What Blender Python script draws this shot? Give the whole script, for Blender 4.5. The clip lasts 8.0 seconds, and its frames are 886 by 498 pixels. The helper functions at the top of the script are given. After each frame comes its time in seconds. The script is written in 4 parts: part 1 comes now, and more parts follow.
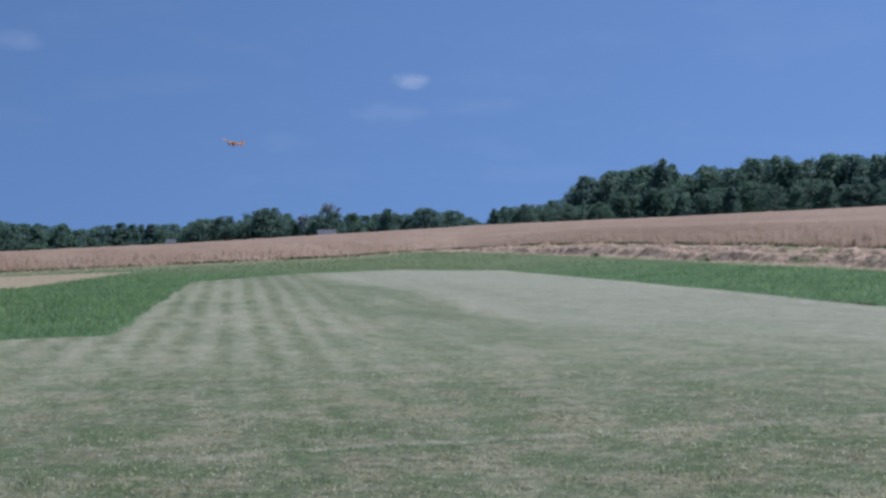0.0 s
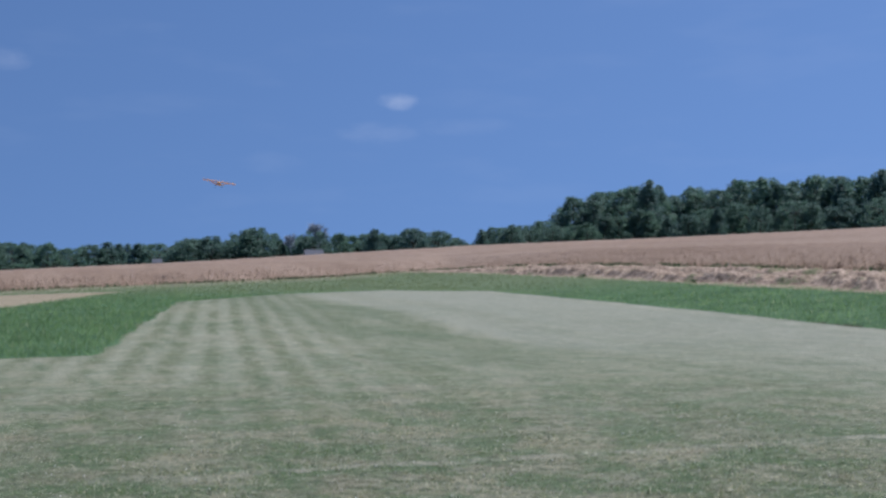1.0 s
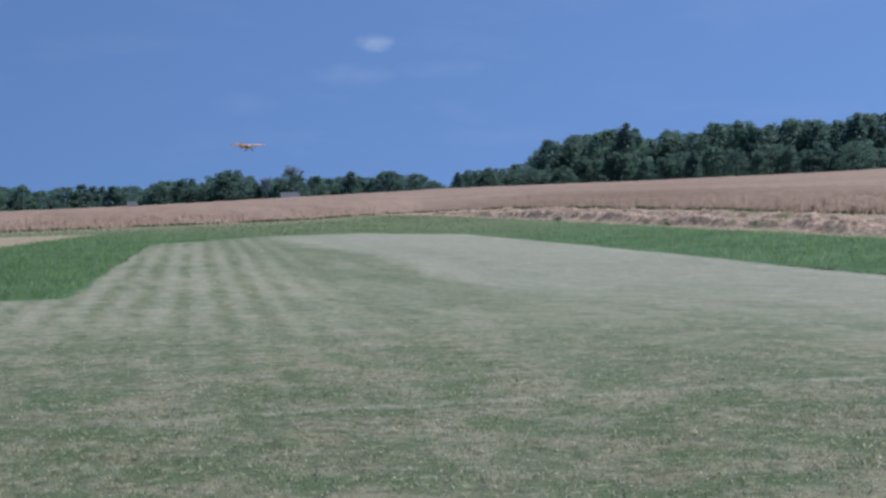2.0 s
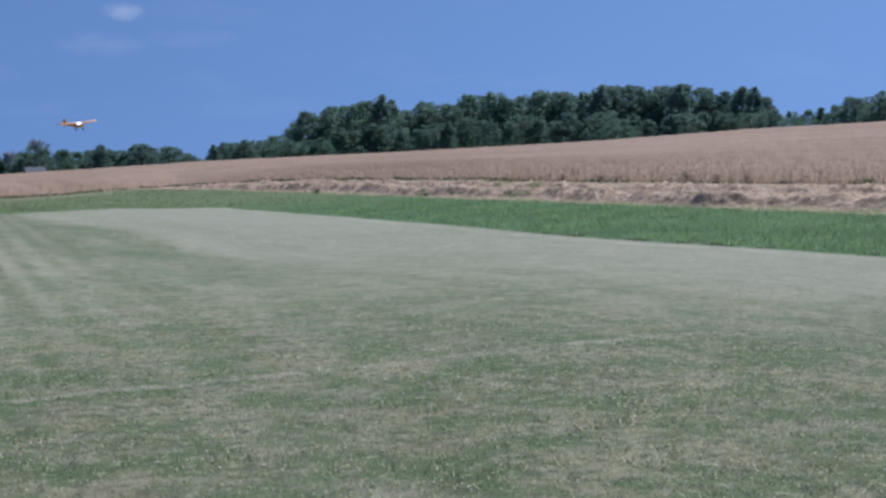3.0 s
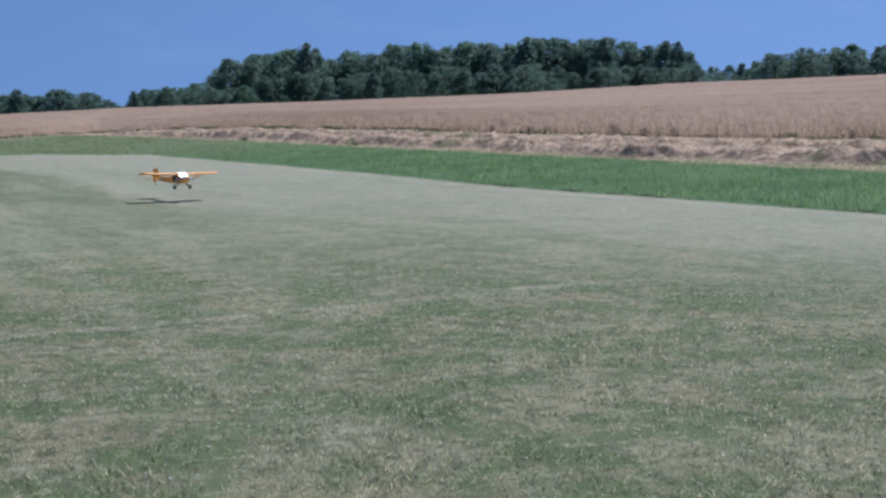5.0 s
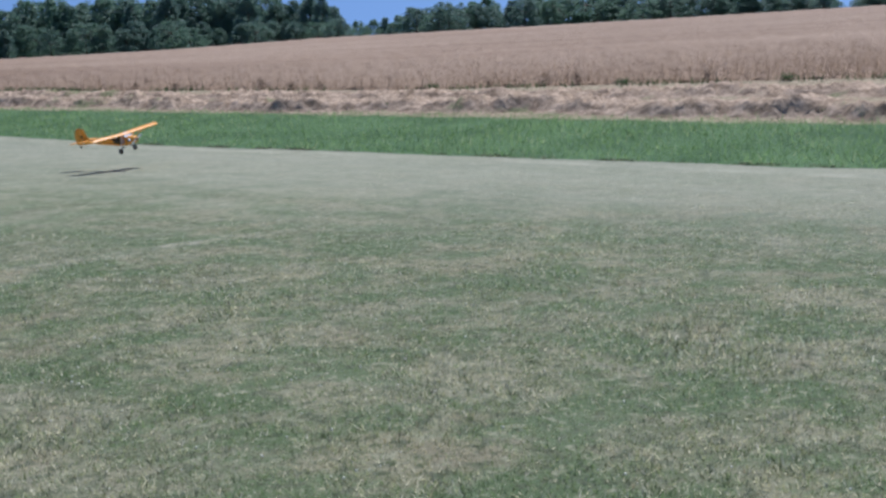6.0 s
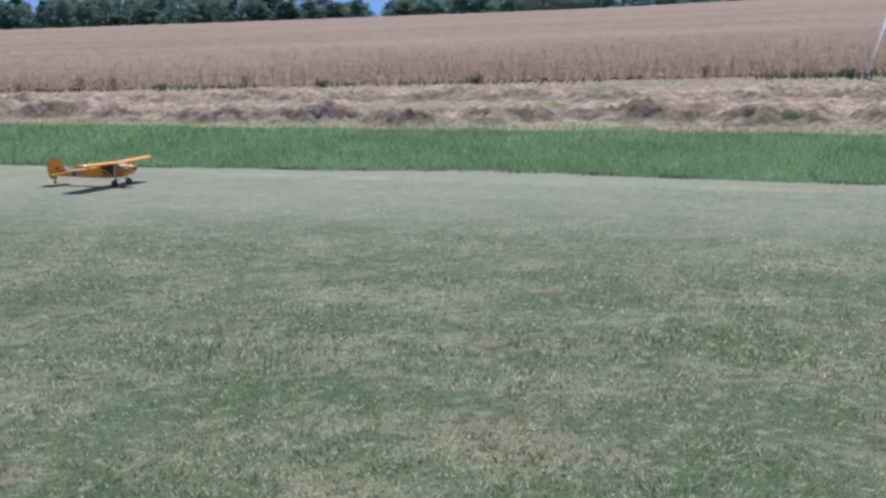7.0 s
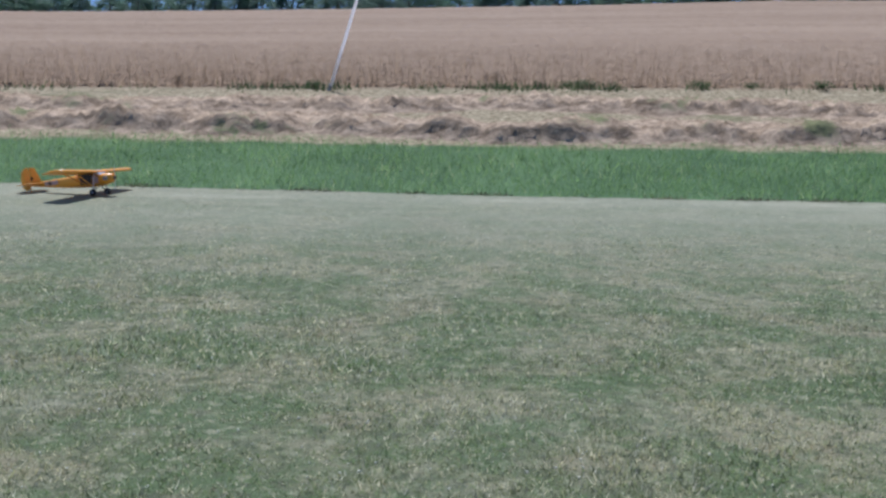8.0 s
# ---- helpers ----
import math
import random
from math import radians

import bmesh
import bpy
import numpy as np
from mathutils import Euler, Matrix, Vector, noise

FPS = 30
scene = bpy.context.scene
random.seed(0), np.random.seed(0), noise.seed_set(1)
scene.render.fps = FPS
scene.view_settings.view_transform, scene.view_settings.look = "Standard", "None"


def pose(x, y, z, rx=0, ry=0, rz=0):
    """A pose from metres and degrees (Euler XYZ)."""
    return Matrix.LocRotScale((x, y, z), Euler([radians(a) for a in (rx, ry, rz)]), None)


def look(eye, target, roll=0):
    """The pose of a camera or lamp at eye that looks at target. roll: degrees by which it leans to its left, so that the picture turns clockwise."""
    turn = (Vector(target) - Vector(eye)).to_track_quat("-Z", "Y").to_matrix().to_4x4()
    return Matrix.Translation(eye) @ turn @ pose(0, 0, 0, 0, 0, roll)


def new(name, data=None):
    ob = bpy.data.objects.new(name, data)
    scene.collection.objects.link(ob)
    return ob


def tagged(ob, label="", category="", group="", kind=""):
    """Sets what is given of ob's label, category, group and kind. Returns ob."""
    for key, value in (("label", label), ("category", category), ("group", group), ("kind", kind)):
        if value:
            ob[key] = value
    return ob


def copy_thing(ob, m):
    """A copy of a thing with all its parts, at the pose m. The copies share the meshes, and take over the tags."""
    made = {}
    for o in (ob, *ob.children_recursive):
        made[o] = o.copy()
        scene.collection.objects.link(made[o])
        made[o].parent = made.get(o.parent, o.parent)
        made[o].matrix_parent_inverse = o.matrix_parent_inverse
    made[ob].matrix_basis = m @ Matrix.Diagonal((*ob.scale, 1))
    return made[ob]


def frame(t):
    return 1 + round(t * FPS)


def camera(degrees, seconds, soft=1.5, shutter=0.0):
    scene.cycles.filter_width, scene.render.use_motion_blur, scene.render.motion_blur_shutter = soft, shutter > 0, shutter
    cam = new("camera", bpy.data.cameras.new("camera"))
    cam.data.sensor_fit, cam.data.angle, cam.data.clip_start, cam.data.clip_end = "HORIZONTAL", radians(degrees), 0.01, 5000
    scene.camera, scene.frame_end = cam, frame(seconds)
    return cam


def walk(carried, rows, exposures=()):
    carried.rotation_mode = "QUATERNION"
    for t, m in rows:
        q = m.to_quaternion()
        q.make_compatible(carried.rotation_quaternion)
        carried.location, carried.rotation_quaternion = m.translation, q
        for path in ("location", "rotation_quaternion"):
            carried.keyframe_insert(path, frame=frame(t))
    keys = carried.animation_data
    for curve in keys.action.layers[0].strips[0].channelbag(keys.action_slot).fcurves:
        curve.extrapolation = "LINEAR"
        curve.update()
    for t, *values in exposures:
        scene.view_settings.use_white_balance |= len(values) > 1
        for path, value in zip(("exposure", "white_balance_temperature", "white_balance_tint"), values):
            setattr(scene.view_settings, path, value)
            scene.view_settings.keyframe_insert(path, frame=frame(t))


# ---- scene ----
LENS = 39.23
cam = camera(LENS, 8.0, soft=2.8)


def aim(x, y, z, az, el, roll):
    """A camera pose from its place, its compass bearing, its tilt and its lean."""
    a, e = radians(az), radians(el)
    eye = Vector((x, y, z))
    return look(eye, eye + Vector((math.sin(a) * math.cos(e), math.cos(a) * math.cos(e), math.sin(e))), roll)


PATH = [
    (0.0, 0.00, 0.00, 1.67, 0.00, -0.93, -0.51),
    (0.5, -0.01, 0.02, 1.66, 0.50, -0.18, 0.03),
    (1.0, -0.00, -0.00, 1.67, 0.60, 0.01, -0.33),
    (1.2, 0.01, 0.00, 1.66, 0.60, -0.23, -0.28),
    (2.3, 0.08, 0.08, 1.68, 3.16, -3.01, -0.11),
    (2.5, 0.08, 0.22, 1.66, 5.03, -2.21, 0.23),
    (2.7, 0.15, 0.32, 1.67, 7.35, -3.25, -0.49),
    (3.0, 0.05, 0.10, 1.68, 12.73, -4.03, -0.81),
    (3.2, -0.03, 0.08, 1.68, 11.84, -3.48, -0.14),
    (3.5, -0.03, 0.13, 1.65, 9.81, -3.53, -0.02),
    (3.8, -0.15, -0.06, 1.67, 10.20, -5.21, -0.23),
    (4.0, -0.10, -0.04, 1.65, 10.60, -6.33, -0.95),
    (4.2, -0.13, -0.01, 1.66, 12.03, -4.66, 0.06),
    (5.3, -0.21, -0.02, 1.63, 18.69, -7.67, -1.13),
    (5.5, -0.20, -0.06, 1.60, 21.28, -8.59, -1.55),
    (5.8, -0.19, -0.09, 1.62, 27.74, -8.90, -1.15),
    (6.0, -0.17, -0.10, 1.61, 32.08, -8.46, -1.10),
    (6.2, -0.15, -0.15, 1.62, 35.51, -9.61, -1.02),
    (6.5, -0.15, -0.17, 1.63, 41.60, -8.33, -0.67),
    (6.8, -0.16, -0.20, 1.62, 48.17, -8.74, -0.34),
    (7.0, -0.14, -0.24, 1.63, 52.83, -8.52, -0.37),
    (7.2, -0.14, -0.28, 1.64, 57.40, -8.73, -0.63),
    (7.5, -0.14, -0.34, 1.64, 64.97, -8.50, 0.15),
    (7.7, -0.14, -0.40, 1.64, 69.00, -7.92, 0.04),
    (7.8, -0.15, -0.44, 1.65, 71.14, -7.92, -0.06),
    (8.0, -0.19, -0.46, 1.65, 76.42, -7.98, 1.23),
]
walk(cam, [(r[0], aim(*r[1:])) for r in PATH], exposures=[(0.0, -0.20, 5500, 15), (3.5, -0.14, 5500, 15), (5.5, -0.08, 5550, 14), (6.5, 0.03, 5520, 12), (8.0, -0.05, 5510, 10.5)])

# ---------------------------------------------------------------- light
SUN_AZ, SUN_EL = 60.0, 58.0
scene.view_settings.exposure = 0.0


class Net:
    """Short hand for shader nodes."""

    def __init__(self, tree):
        self.t = tree
        tree.nodes.clear()

    def node(self, kind, ins=None, operation="", data_type="", blend_type="", interpolation_type="", use_clamp=False):
        n = self.t.nodes.new(kind)
        if operation:
            n.operation = operation
        if data_type:
            n.data_type = data_type
        if blend_type:
            n.blend_type = blend_type
        if interpolation_type:
            n.interpolation_type = interpolation_type
        if use_clamp:
            n.use_clamp = True
        for k, v in (ins or {}).items():
            self.put(n.inputs[k], v)
        return n

    def put(self, socket, v):
        if isinstance(v, bpy.types.NodeSocket):
            self.t.links.new(v, socket)
        else:
            socket.default_value = v

    def math(self, op, a, b=0.0, c=0.0, clamp=False):
        return self.node("ShaderNodeMath", {0: a, 1: b, 2: c}, operation=op, use_clamp=clamp).outputs[0]

    def vec(self, op, a, b):
        n = self.node("ShaderNodeVectorMath", {0: a, 1: b}, operation=op)
        return n.outputs["Value"] if op == "DOT_PRODUCT" else n.outputs["Vector"]

    def along(self, p, across, length):
        """Coordinates across and along the strip, each with its own scale."""
        a, b = self.vec("DOT_PRODUCT", p, (SX * across, SY * across, 0)), self.vec("DOT_PRODUCT", p, (-SY * length, SX * length, 0))
        return self.node("ShaderNodeCombineXYZ", {0: a, 1: b, 2: 0.0}).outputs[0]

    def mix(self, fac, a, b):
        n = self.node("ShaderNodeMix", data_type="RGBA")
        for s, v in ((n.inputs[0], fac), (n.inputs[6], a), (n.inputs[7], b)):
            self.put(s, v if not isinstance(v, tuple) or len(v) == 4 else (*v, 1))
        return n.outputs[2]

    def noise(self, p, scale, detail=3.0, rough=0.6, stretch=None):
        if stretch:
            p = self.vec("MULTIPLY", p, stretch)
        return self.node("ShaderNodeTexNoise", {"Vector": p, "Scale": scale, "Detail": detail, "Roughness": rough}).outputs[0]

    def ramp(self, v, lo, hi):
        n = self.node("ShaderNodeMapRange", {0: v, 1: lo, 2: hi, 3: 0.0, 4: 1.0}, interpolation_type="SMOOTHSTEP")
        return n.outputs[0]

    def place(self):
        return self.node("ShaderNodeNewGeometry").outputs["Position"]

    def island(self):
        return self.node("ShaderNodeNewGeometry").outputs["Random Per Island"]


world = bpy.data.worlds.new("sky")
scene.world = world
world.use_nodes = True
W = Net(world.node_tree)
sky = W.node("ShaderNodeTexSky")
sky.sky_type, sky.sun_disc = "NISHITA", False
sky.sun_elevation, sky.sun_rotation = radians(SUN_EL), radians(SUN_AZ)
sky.altitude, sky.air_density, sky.dust_density, sky.ozone_density = 200.0, 1.0, 0.3, 3.6
way = W.node("ShaderNodeTexCoord").outputs["Generated"]
# the clear blue of the higher sky reaches far down on this dry day
lift = W.node("ShaderNodeVectorMath", {0: W.vec("ADD", W.vec("MULTIPLY", way, (1, 1, 0.75)), (0, 0, 0.34))}, operation="NORMALIZE").outputs["Vector"]
W.put(sky.inputs["Vector"], lift)


def cloud(az, el, wide, high, much):
    """A soft summer cloud: a mask round one bearing of the sky, torn by noise."""
    a, e = radians(az), radians(el)
    mid = (math.sin(a) * math.cos(e), math.cos(a) * math.cos(e), math.sin(e))
    side = W.math("DIVIDE", W.vec("DOT_PRODUCT", way, (math.cos(a), -math.sin(a), 0)), radians(wide))
    rise = W.math("DIVIDE", W.vec("DOT_PRODUCT", W.vec("SUBTRACT", way, mid), (0, 0, 1)), radians(high))
    r = W.math("ADD", W.math("MULTIPLY", side, side), W.math("MULTIPLY", rise, rise))
    torn = W.math("MULTIPLY_ADD", W.noise(way, 45, 4, 0.6, (1, 1, 2)), 2.4, -1.2)
    front = W.math("GREATER_THAN", W.vec("DOT_PRODUCT", way, mid), 0.5)
    m = W.math("SUBTRACT", 1.0, W.ramp(W.math("ADD", r, torn), -0.6, 1.5))
    return W.math("MULTIPLY", W.math("MULTIPLY", m, front), much)


haze = W.noise(way, 9, 3, 0.55, (1, 1, 4))
cover = cloud(-1.4, 6.8, 1.0, 0.40, 0.34)
for c in ((-2.4, 5.35, 1.8, 0.5, 0.10), (1.6, 5.6, 2.2, 0.4, 0.06), (-18.8, 8.35, 1.0, 0.5, 0.14), (-7.2, 4.0, 1.4, 0.5, 0.05)):
    cover = W.math("MAXIMUM", cover, cloud(*c))
cover = W.math("ADD", cover, W.math("MULTIPLY", W.ramp(haze, 0.5, 0.75), 0.03))
seen = W.mix(cover, sky.outputs[0], (6.6, 6.9, 7.6))
W.node("ShaderNodeOutputWorld", {0: W.node("ShaderNodeBackground", {0: seen, 1: 0.105}).outputs[0]})

sun = new("sun", bpy.data.lights.new("sun", "SUN"))
sun.data.energy, sun.data.angle, sun.data.color = 4.6, radians(0.6), (1.0, 0.95, 0.88)
a, e = radians(SUN_AZ), radians(SUN_EL)
sun.matrix_basis = look((60 * math.sin(a) * math.cos(e), 60 * math.cos(a) * math.cos(e), 60 * math.sin(e)), (0, 0, 0))

# ---------------------------------------------------------------- the lie of the land
# s runs across the landing strip towards the grain field, u along it
SX, SY = 0.9563, 0.2924
EDGE, STRAW, GRAIN = 16.43, 21.6, 27.0
END = (-0.884, 0.467, 40.7)          # the field's side beyond the end of the strip
CREST, GRAIN_HIGH, EYE = 260.0, 0.75, 1.65
RIDGE_AZ = [-180, -120, -60, -19, -12, -4, 2.3, 11, 20, 27, 40, 50, 60, 74, 91, 120, 150, 180]
RIDGE_EL = [-0.7, -1.0, -1.2, -0.79, -0.53, -0.13, 0.2, 0.5, 0.87, 1.3, 1.76, 2.1, 2.4, 2.95, 3.55, 3.6, 1.5, -0.7]


def grain_radius(az):
    dx, dy = np.sin(az), np.cos(az)
    a, b = SX * dx + SY * dy, END[0] * dx + END[1] * dy
    ra = np.where(a > 0.05, GRAIN / np.maximum(a, 0.05), 400.0)
    rb = np.where(b > 0.05, END[2] / np.maximum(b, 0.05), 400.0)
    return np.minimum(np.minimum(ra, rb), 150.0)


def bow(x, y):
    """How far the mown edge swings out beyond its straight line."""
    return 0.6 * np.exp(-((SX * y - SY * x - 5.0) / 6.0) ** 2)


def bank(x, y):
    s, u = SX * x + SY * y, SX * y - SY * x
    top = 0.85 + 0.018 * np.clip(25 - u, 0, 60)
    foot = np.interp(s, [EDGE - 1.5, EDGE + 0.5, STRAW], [0, 0.03, 0.40])
    sink = np.interp(u, [48, 62, 72, 86], [1.0, 0.9, 0.62, 0.12])
    return sink * (foot + (top - 0.40) * np.clip((s - STRAW) / (GRAIN - STRAW), 0, 1))


def land(x, y):
    """The height of the ground."""
    x, y = np.asarray(x, float), np.asarray(y, float)
    r, az = np.hypot(x, y), np.arctan2(x, y)
    el = np.radians(np.interp(np.degrees(az), RIDGE_AZ, RIDGE_EL))
    rw = grain_radius(az)
    open_side = np.clip((149.0 - rw) / 60, 0, 1)
    crest = (EYE + CREST * np.tan(el) - GRAIN_HIGH) * open_side
    near = bank(np.minimum(r, rw) * np.sin(az), np.minimum(r, rw) * np.cos(az))
    k = np.clip((r - rw) / (CREST - rw), 0, 1)
    far = np.clip(r - CREST, 0, 1500) * (np.tan(el) * 0.7 - 0.03)
    dip = 0.22 * np.exp(-((x - 3) ** 2 + (y - 25) ** 2) / 30.0)
    return near + (crest - near) * k + far - dip


def mesh_from(name, verts, faces, smooth=False):
    me = bpy.data.meshes.new(name)
    verts, faces = np.asarray(verts, np.float32), np.asarray(faces, np.int32)
    n, k = faces.shape
    me.vertices.add(len(verts)), me.loops.add(n * k), me.polygons.add(n)
    me.vertices.foreach_set("co", verts.ravel())
    me.loops.foreach_set("vertex_index", faces.ravel())
    me.polygons.foreach_set("loop_start", np.arange(0, n * k, k, dtype=np.int32))
    me.update(calc_edges=True)
    me.polygons.foreach_set("use_smooth", np.full(n, smooth))
    return me


def sheet(name, az, rings, high):
    """A sheet over the land in rings round the standing place; high(x, y) is its height; rings may differ by bearing."""
    R = rings if rings.ndim == 2 else np.repeat(rings[:, None], len(az), 1)
    x, y = R * np.sin(az), R * np.cos(az)
    v = np.stack([x, y, high(x, y)], -1).reshape(-1, 3)
    m, n = R.shape
    i = np.arange(m * n).reshape(m, n)
    f = np.stack([i[:-1, :-1], i[:-1, 1:], i[1:, 1:], i[1:, :-1]], -1).reshape(-1, 4)[:, ::-1]
    return mesh_from(name, v, f, True)


# ---------------------------------------------------------------- materials
def material(name):
    m = bpy.data.materials.new(name)
    m.use_nodes = True
    return m, Net(m.node_tree)


def finish(N, colour, rough=0.8, bump=None, strength=0.4, dist=0.02, **more):
    ins = {"Base Color": colour if not isinstance(colour, tuple) else (*colour, 1), "Roughness": rough}
    ins.update(more)
    if bump is not None:
        ins["Normal"] = N.node("ShaderNodeBump", {"Height": bump, "Strength": strength, "Distance": dist}).outputs[0]
    b = N.node("ShaderNodeBsdfPrincipled", ins)
    N.node("ShaderNodeOutputMaterial", {0: b.outputs[0]})
    return b


def plain(name, colour, rough=0.5, grain=60.0, amount=0.12, **more):
    """A plain surface with slight mottling and relief."""
    m, N = material(name)
    p = N.node("ShaderNodeTexCoord").outputs["Object"]
    n1, n2 = N.noise(p, grain, 4), N.noise(p, grain / 9, 2)
    k = N.math("MULTIPLY_ADD", N.math("ADD", n1, n2), amount, 1 - amount)
    col = N.mix(1.0, (*colour, 1), (*colour, 1))
    mul = N.node("ShaderNodeMix", data_type="RGBA", blend_type="MULTIPLY")
    N.put(mul.inputs[0], 1.0), N.put(mul.inputs[6], col)
    grey = N.node("ShaderNodeCombineColor", {0: k, 1: k, 2: k}).outputs[0]
    N.put(mul.inputs[7], grey)
    finish(N, mul.outputs[2], rough, n1, 0.15, 0.004, **more)
    return m


def mown_field(N, p):
    """Below nought inside the mown ground (a distance in metres)."""
    wob = N.math("MULTIPLY_ADD", N.noise(p, 0.25, 3), 1.1, -0.55)
    fine = N.math("MULTIPLY_ADD", N.noise(p, 5.0, 2), 0.24, -0.12)
    wob = N.math("ADD", wob, fine)

    def side(nx, ny, d):
        return N.math("ADD", N.vec("DOT_PRODUCT", p, (nx, ny, 0)), -d)

    swing = N.math("DIVIDE", side(-SY, SX, 5.0), 6.0)
    swing = N.math("MULTIPLY", N.math("EXPONENT", N.math("MULTIPLY", N.math("MULTIPLY", swing, swing), -1.0)), 0.6)
    straight = side(SX, SY, EDGE)
    right = N.math("SUBTRACT", straight, swing)
    a = right
    for h in ((-0.941, 0.340, 21.4), (-0.653, 0.758, 39.66), (0.524, 0.852, 42.5), (-0.99, -0.137, 2.6)):
        a = N.math("MAXIMUM", a, side(*h))
    b = N.math("MAXIMUM", right, side(-0.42, 0.907, 20.4))
    return N.math("ADD", N.math("MINIMUM", a, b), wob), straight, side


def short_turf(N, p):
    """Nought in the longer grass round the pilots' stand, one on the closely mown strip."""
    flat = N.vec("MULTIPLY", p, (1, 1, 0))
    away = N.node("ShaderNodeVectorMath", {0: flat}, operation="LENGTH").outputs["Value"]
    return N.ramp(N.math("ADD", away, N.math("MULTIPLY", N.noise(p, 0.5, 2), 3.0)), 10.0, 20.0)


def lawn_colour(N, p):
    """Dry, short mown grass with the mower's stripes in it."""

    def blend(f, v, w):
        return N.math("ADD", v, N.math("MULTIPLY", f, N.math("SUBTRACT", w, v)))

    strip = short_turf(N, p)
    s1 = N.vec("DOT_PRODUCT", p, (0.986, 0.167, 0))
    s2 = N.vec("DOT_PRODUCT", p, (SX, SY, 0))
    u = N.vec("DOT_PRODUCT", p, (-SY, SX, 0))
    far = N.ramp(N.vec("DOT_PRODUCT", p, (0, 1, 0)), 9.0, 20.0)
    drawn = N.noise(N.along(p, 1.0, 0.05), 0.7, 3, 0.55)
    # narrow mower tracks near the green meadow, broader ones over the rest of the strip
    stripe = N.math("SINE", N.math("MULTIPLY", N.math("ADD", s1, N.math("MULTIPLY_ADD", drawn, 0.3, -0.15)), 10.9))
    left = N.math("MULTIPLY", N.math("SUBTRACT", 1.0, N.ramp(s1, 1.2, 4.0)), N.ramp(N.noise(p, 0.3, 3), 0.30, 0.55))
    stripe2 = N.math("SINE", N.math("MULTIPLY", N.math("ADD", s1, N.math("MULTIPLY", drawn, 1.1)), 3.3))
    broad = N.math("MULTIPLY", N.ramp(N.noise(p, 0.22, 3), 0.36, 0.62), N.math("SUBTRACT", 1.0, N.ramp(s2, 9.0, 14.0)))
    st = N.math("ADD", N.math("MULTIPLY", N.math("MULTIPLY", stripe, left), N.math("MULTIPLY_ADD", far, 0.062, 0.010)),
                N.math("MULTIPLY", N.math("MULTIPLY", stripe2, broad), N.math("MULTIPLY_ADD", far, 0.022, 0.02)))
    big = N.noise(p, 0.16, 3, 0.55)
    mid = blend(N.math("MULTIPLY", strip, 0.6), N.noise(p, 0.9, 4, 0.65), N.noise(N.along(p, 1.3, 0.25), 0.8, 4, 0.6))
    clump = blend(N.math("MULTIPLY", strip, 0.5), N.noise(p, 3.6, 4, 0.7), N.noise(N.along(p, 1.2, 0.4), 2.6, 4, 0.65))
    streak = N.noise(N.along(p, 2.4, 0.35), 1.3, 4, 0.7)
    fine = N.noise(p, 30, 4, 0.75)
    dry = N.math("ADD", N.math("ADD", N.math("MULTIPLY", big, 0.5), N.math("MULTIPLY", mid, 0.5)),
                 N.math("ADD", N.math("MULTIPLY", streak, 0.35), N.math("MULTIPLY", clump, 0.65)))
    dry = N.math("ADD", N.math("ADD", dry, N.math("MULTIPLY_ADD", fine, 0.4, -0.2)), N.math("MULTIPLY", strip, 0.03))
    c = N.mix(N.ramp(dry, 0.87, 1.13), (0.128, 0.158, 0.064), (0.345, 0.316, 0.194))
    c = N.mix(N.ramp(N.math("ADD", N.math("MULTIPLY", clump, 0.7), N.math("MULTIPLY", mid, 0.6)), 0.74, 1.0), c, (0.42, 0.385, 0.275))
    c = N.mix(N.ramp(N.math("ADD", N.math("MULTIPLY", clump, 0.7), N.math("MULTIPLY", streak, 0.5)), 0.55, 0.38), c, (0.090, 0.126, 0.048))
    c = N.mix(N.math("MULTIPLY", strip, 0.2), c, (0.192, 0.200, 0.136))
    dash = N.noise(p, 2.3, 3, 0.6)
    c = N.mix(N.math("MULTIPLY", N.ramp(dash, 0.46, 0.33), 0.55), c, (0.105, 0.130, 0.058))
    c = N.mix(N.math("MULTIPLY", N.ramp(dash, 0.55, 0.68), 0.55), c, (0.40, 0.375, 0.265))
    # green tufts, dry tan and bare brownish spots in the longer grass
    tuft = N.noise(p, 1.3, 4, 0.62)
    spot = N.noise(p, 0.55, 4, 0.6)
    bit = N.noise(p, 9.0, 4, 0.65)
    near = N.math("MULTIPLY_ADD", strip, -0.8, 1.0)
    c = N.mix(N.math("MULTIPLY", N.ramp(N.math("ADD", spot, N.math("MULTIPLY_ADD", bit, 0.4, -0.2)), 0.50, 0.62), N.math("MULTIPLY", near, 0.75)), c, (0.38, 0.335, 0.195))
    c = N.mix(N.math("MULTIPLY", N.ramp(N.math("ADD", tuft, N.math("MULTIPLY_ADD", bit, 0.5, -0.25)), 0.46, 0.58), N.math("MULTIPLY", near, 0.88)), c, (0.062, 0.138, 0.030))
    c = N.mix(N.math("MULTIPLY", N.ramp(N.math("ADD", N.math("MULTIPLY", tuft, 0.6), N.math("MULTIPLY", mid, 0.4)), 0.46, 0.37), N.math("MULTIPLY", near, 0.6)), c, (0.34, 0.265, 0.170))
    c = N.mix(N.math("MULTIPLY", N.ramp(bit, 0.48, 0.38), N.math("MULTIPLY_ADD", strip, -0.4, 0.85)), c, (0.050, 0.076, 0.028))
    c = N.mix(N.math("MULTIPLY", N.ramp(bit, 0.54, 0.64), N.math("MULTIPLY_ADD", strip, -0.4, 0.8)), c, (0.44, 0.420, 0.27))
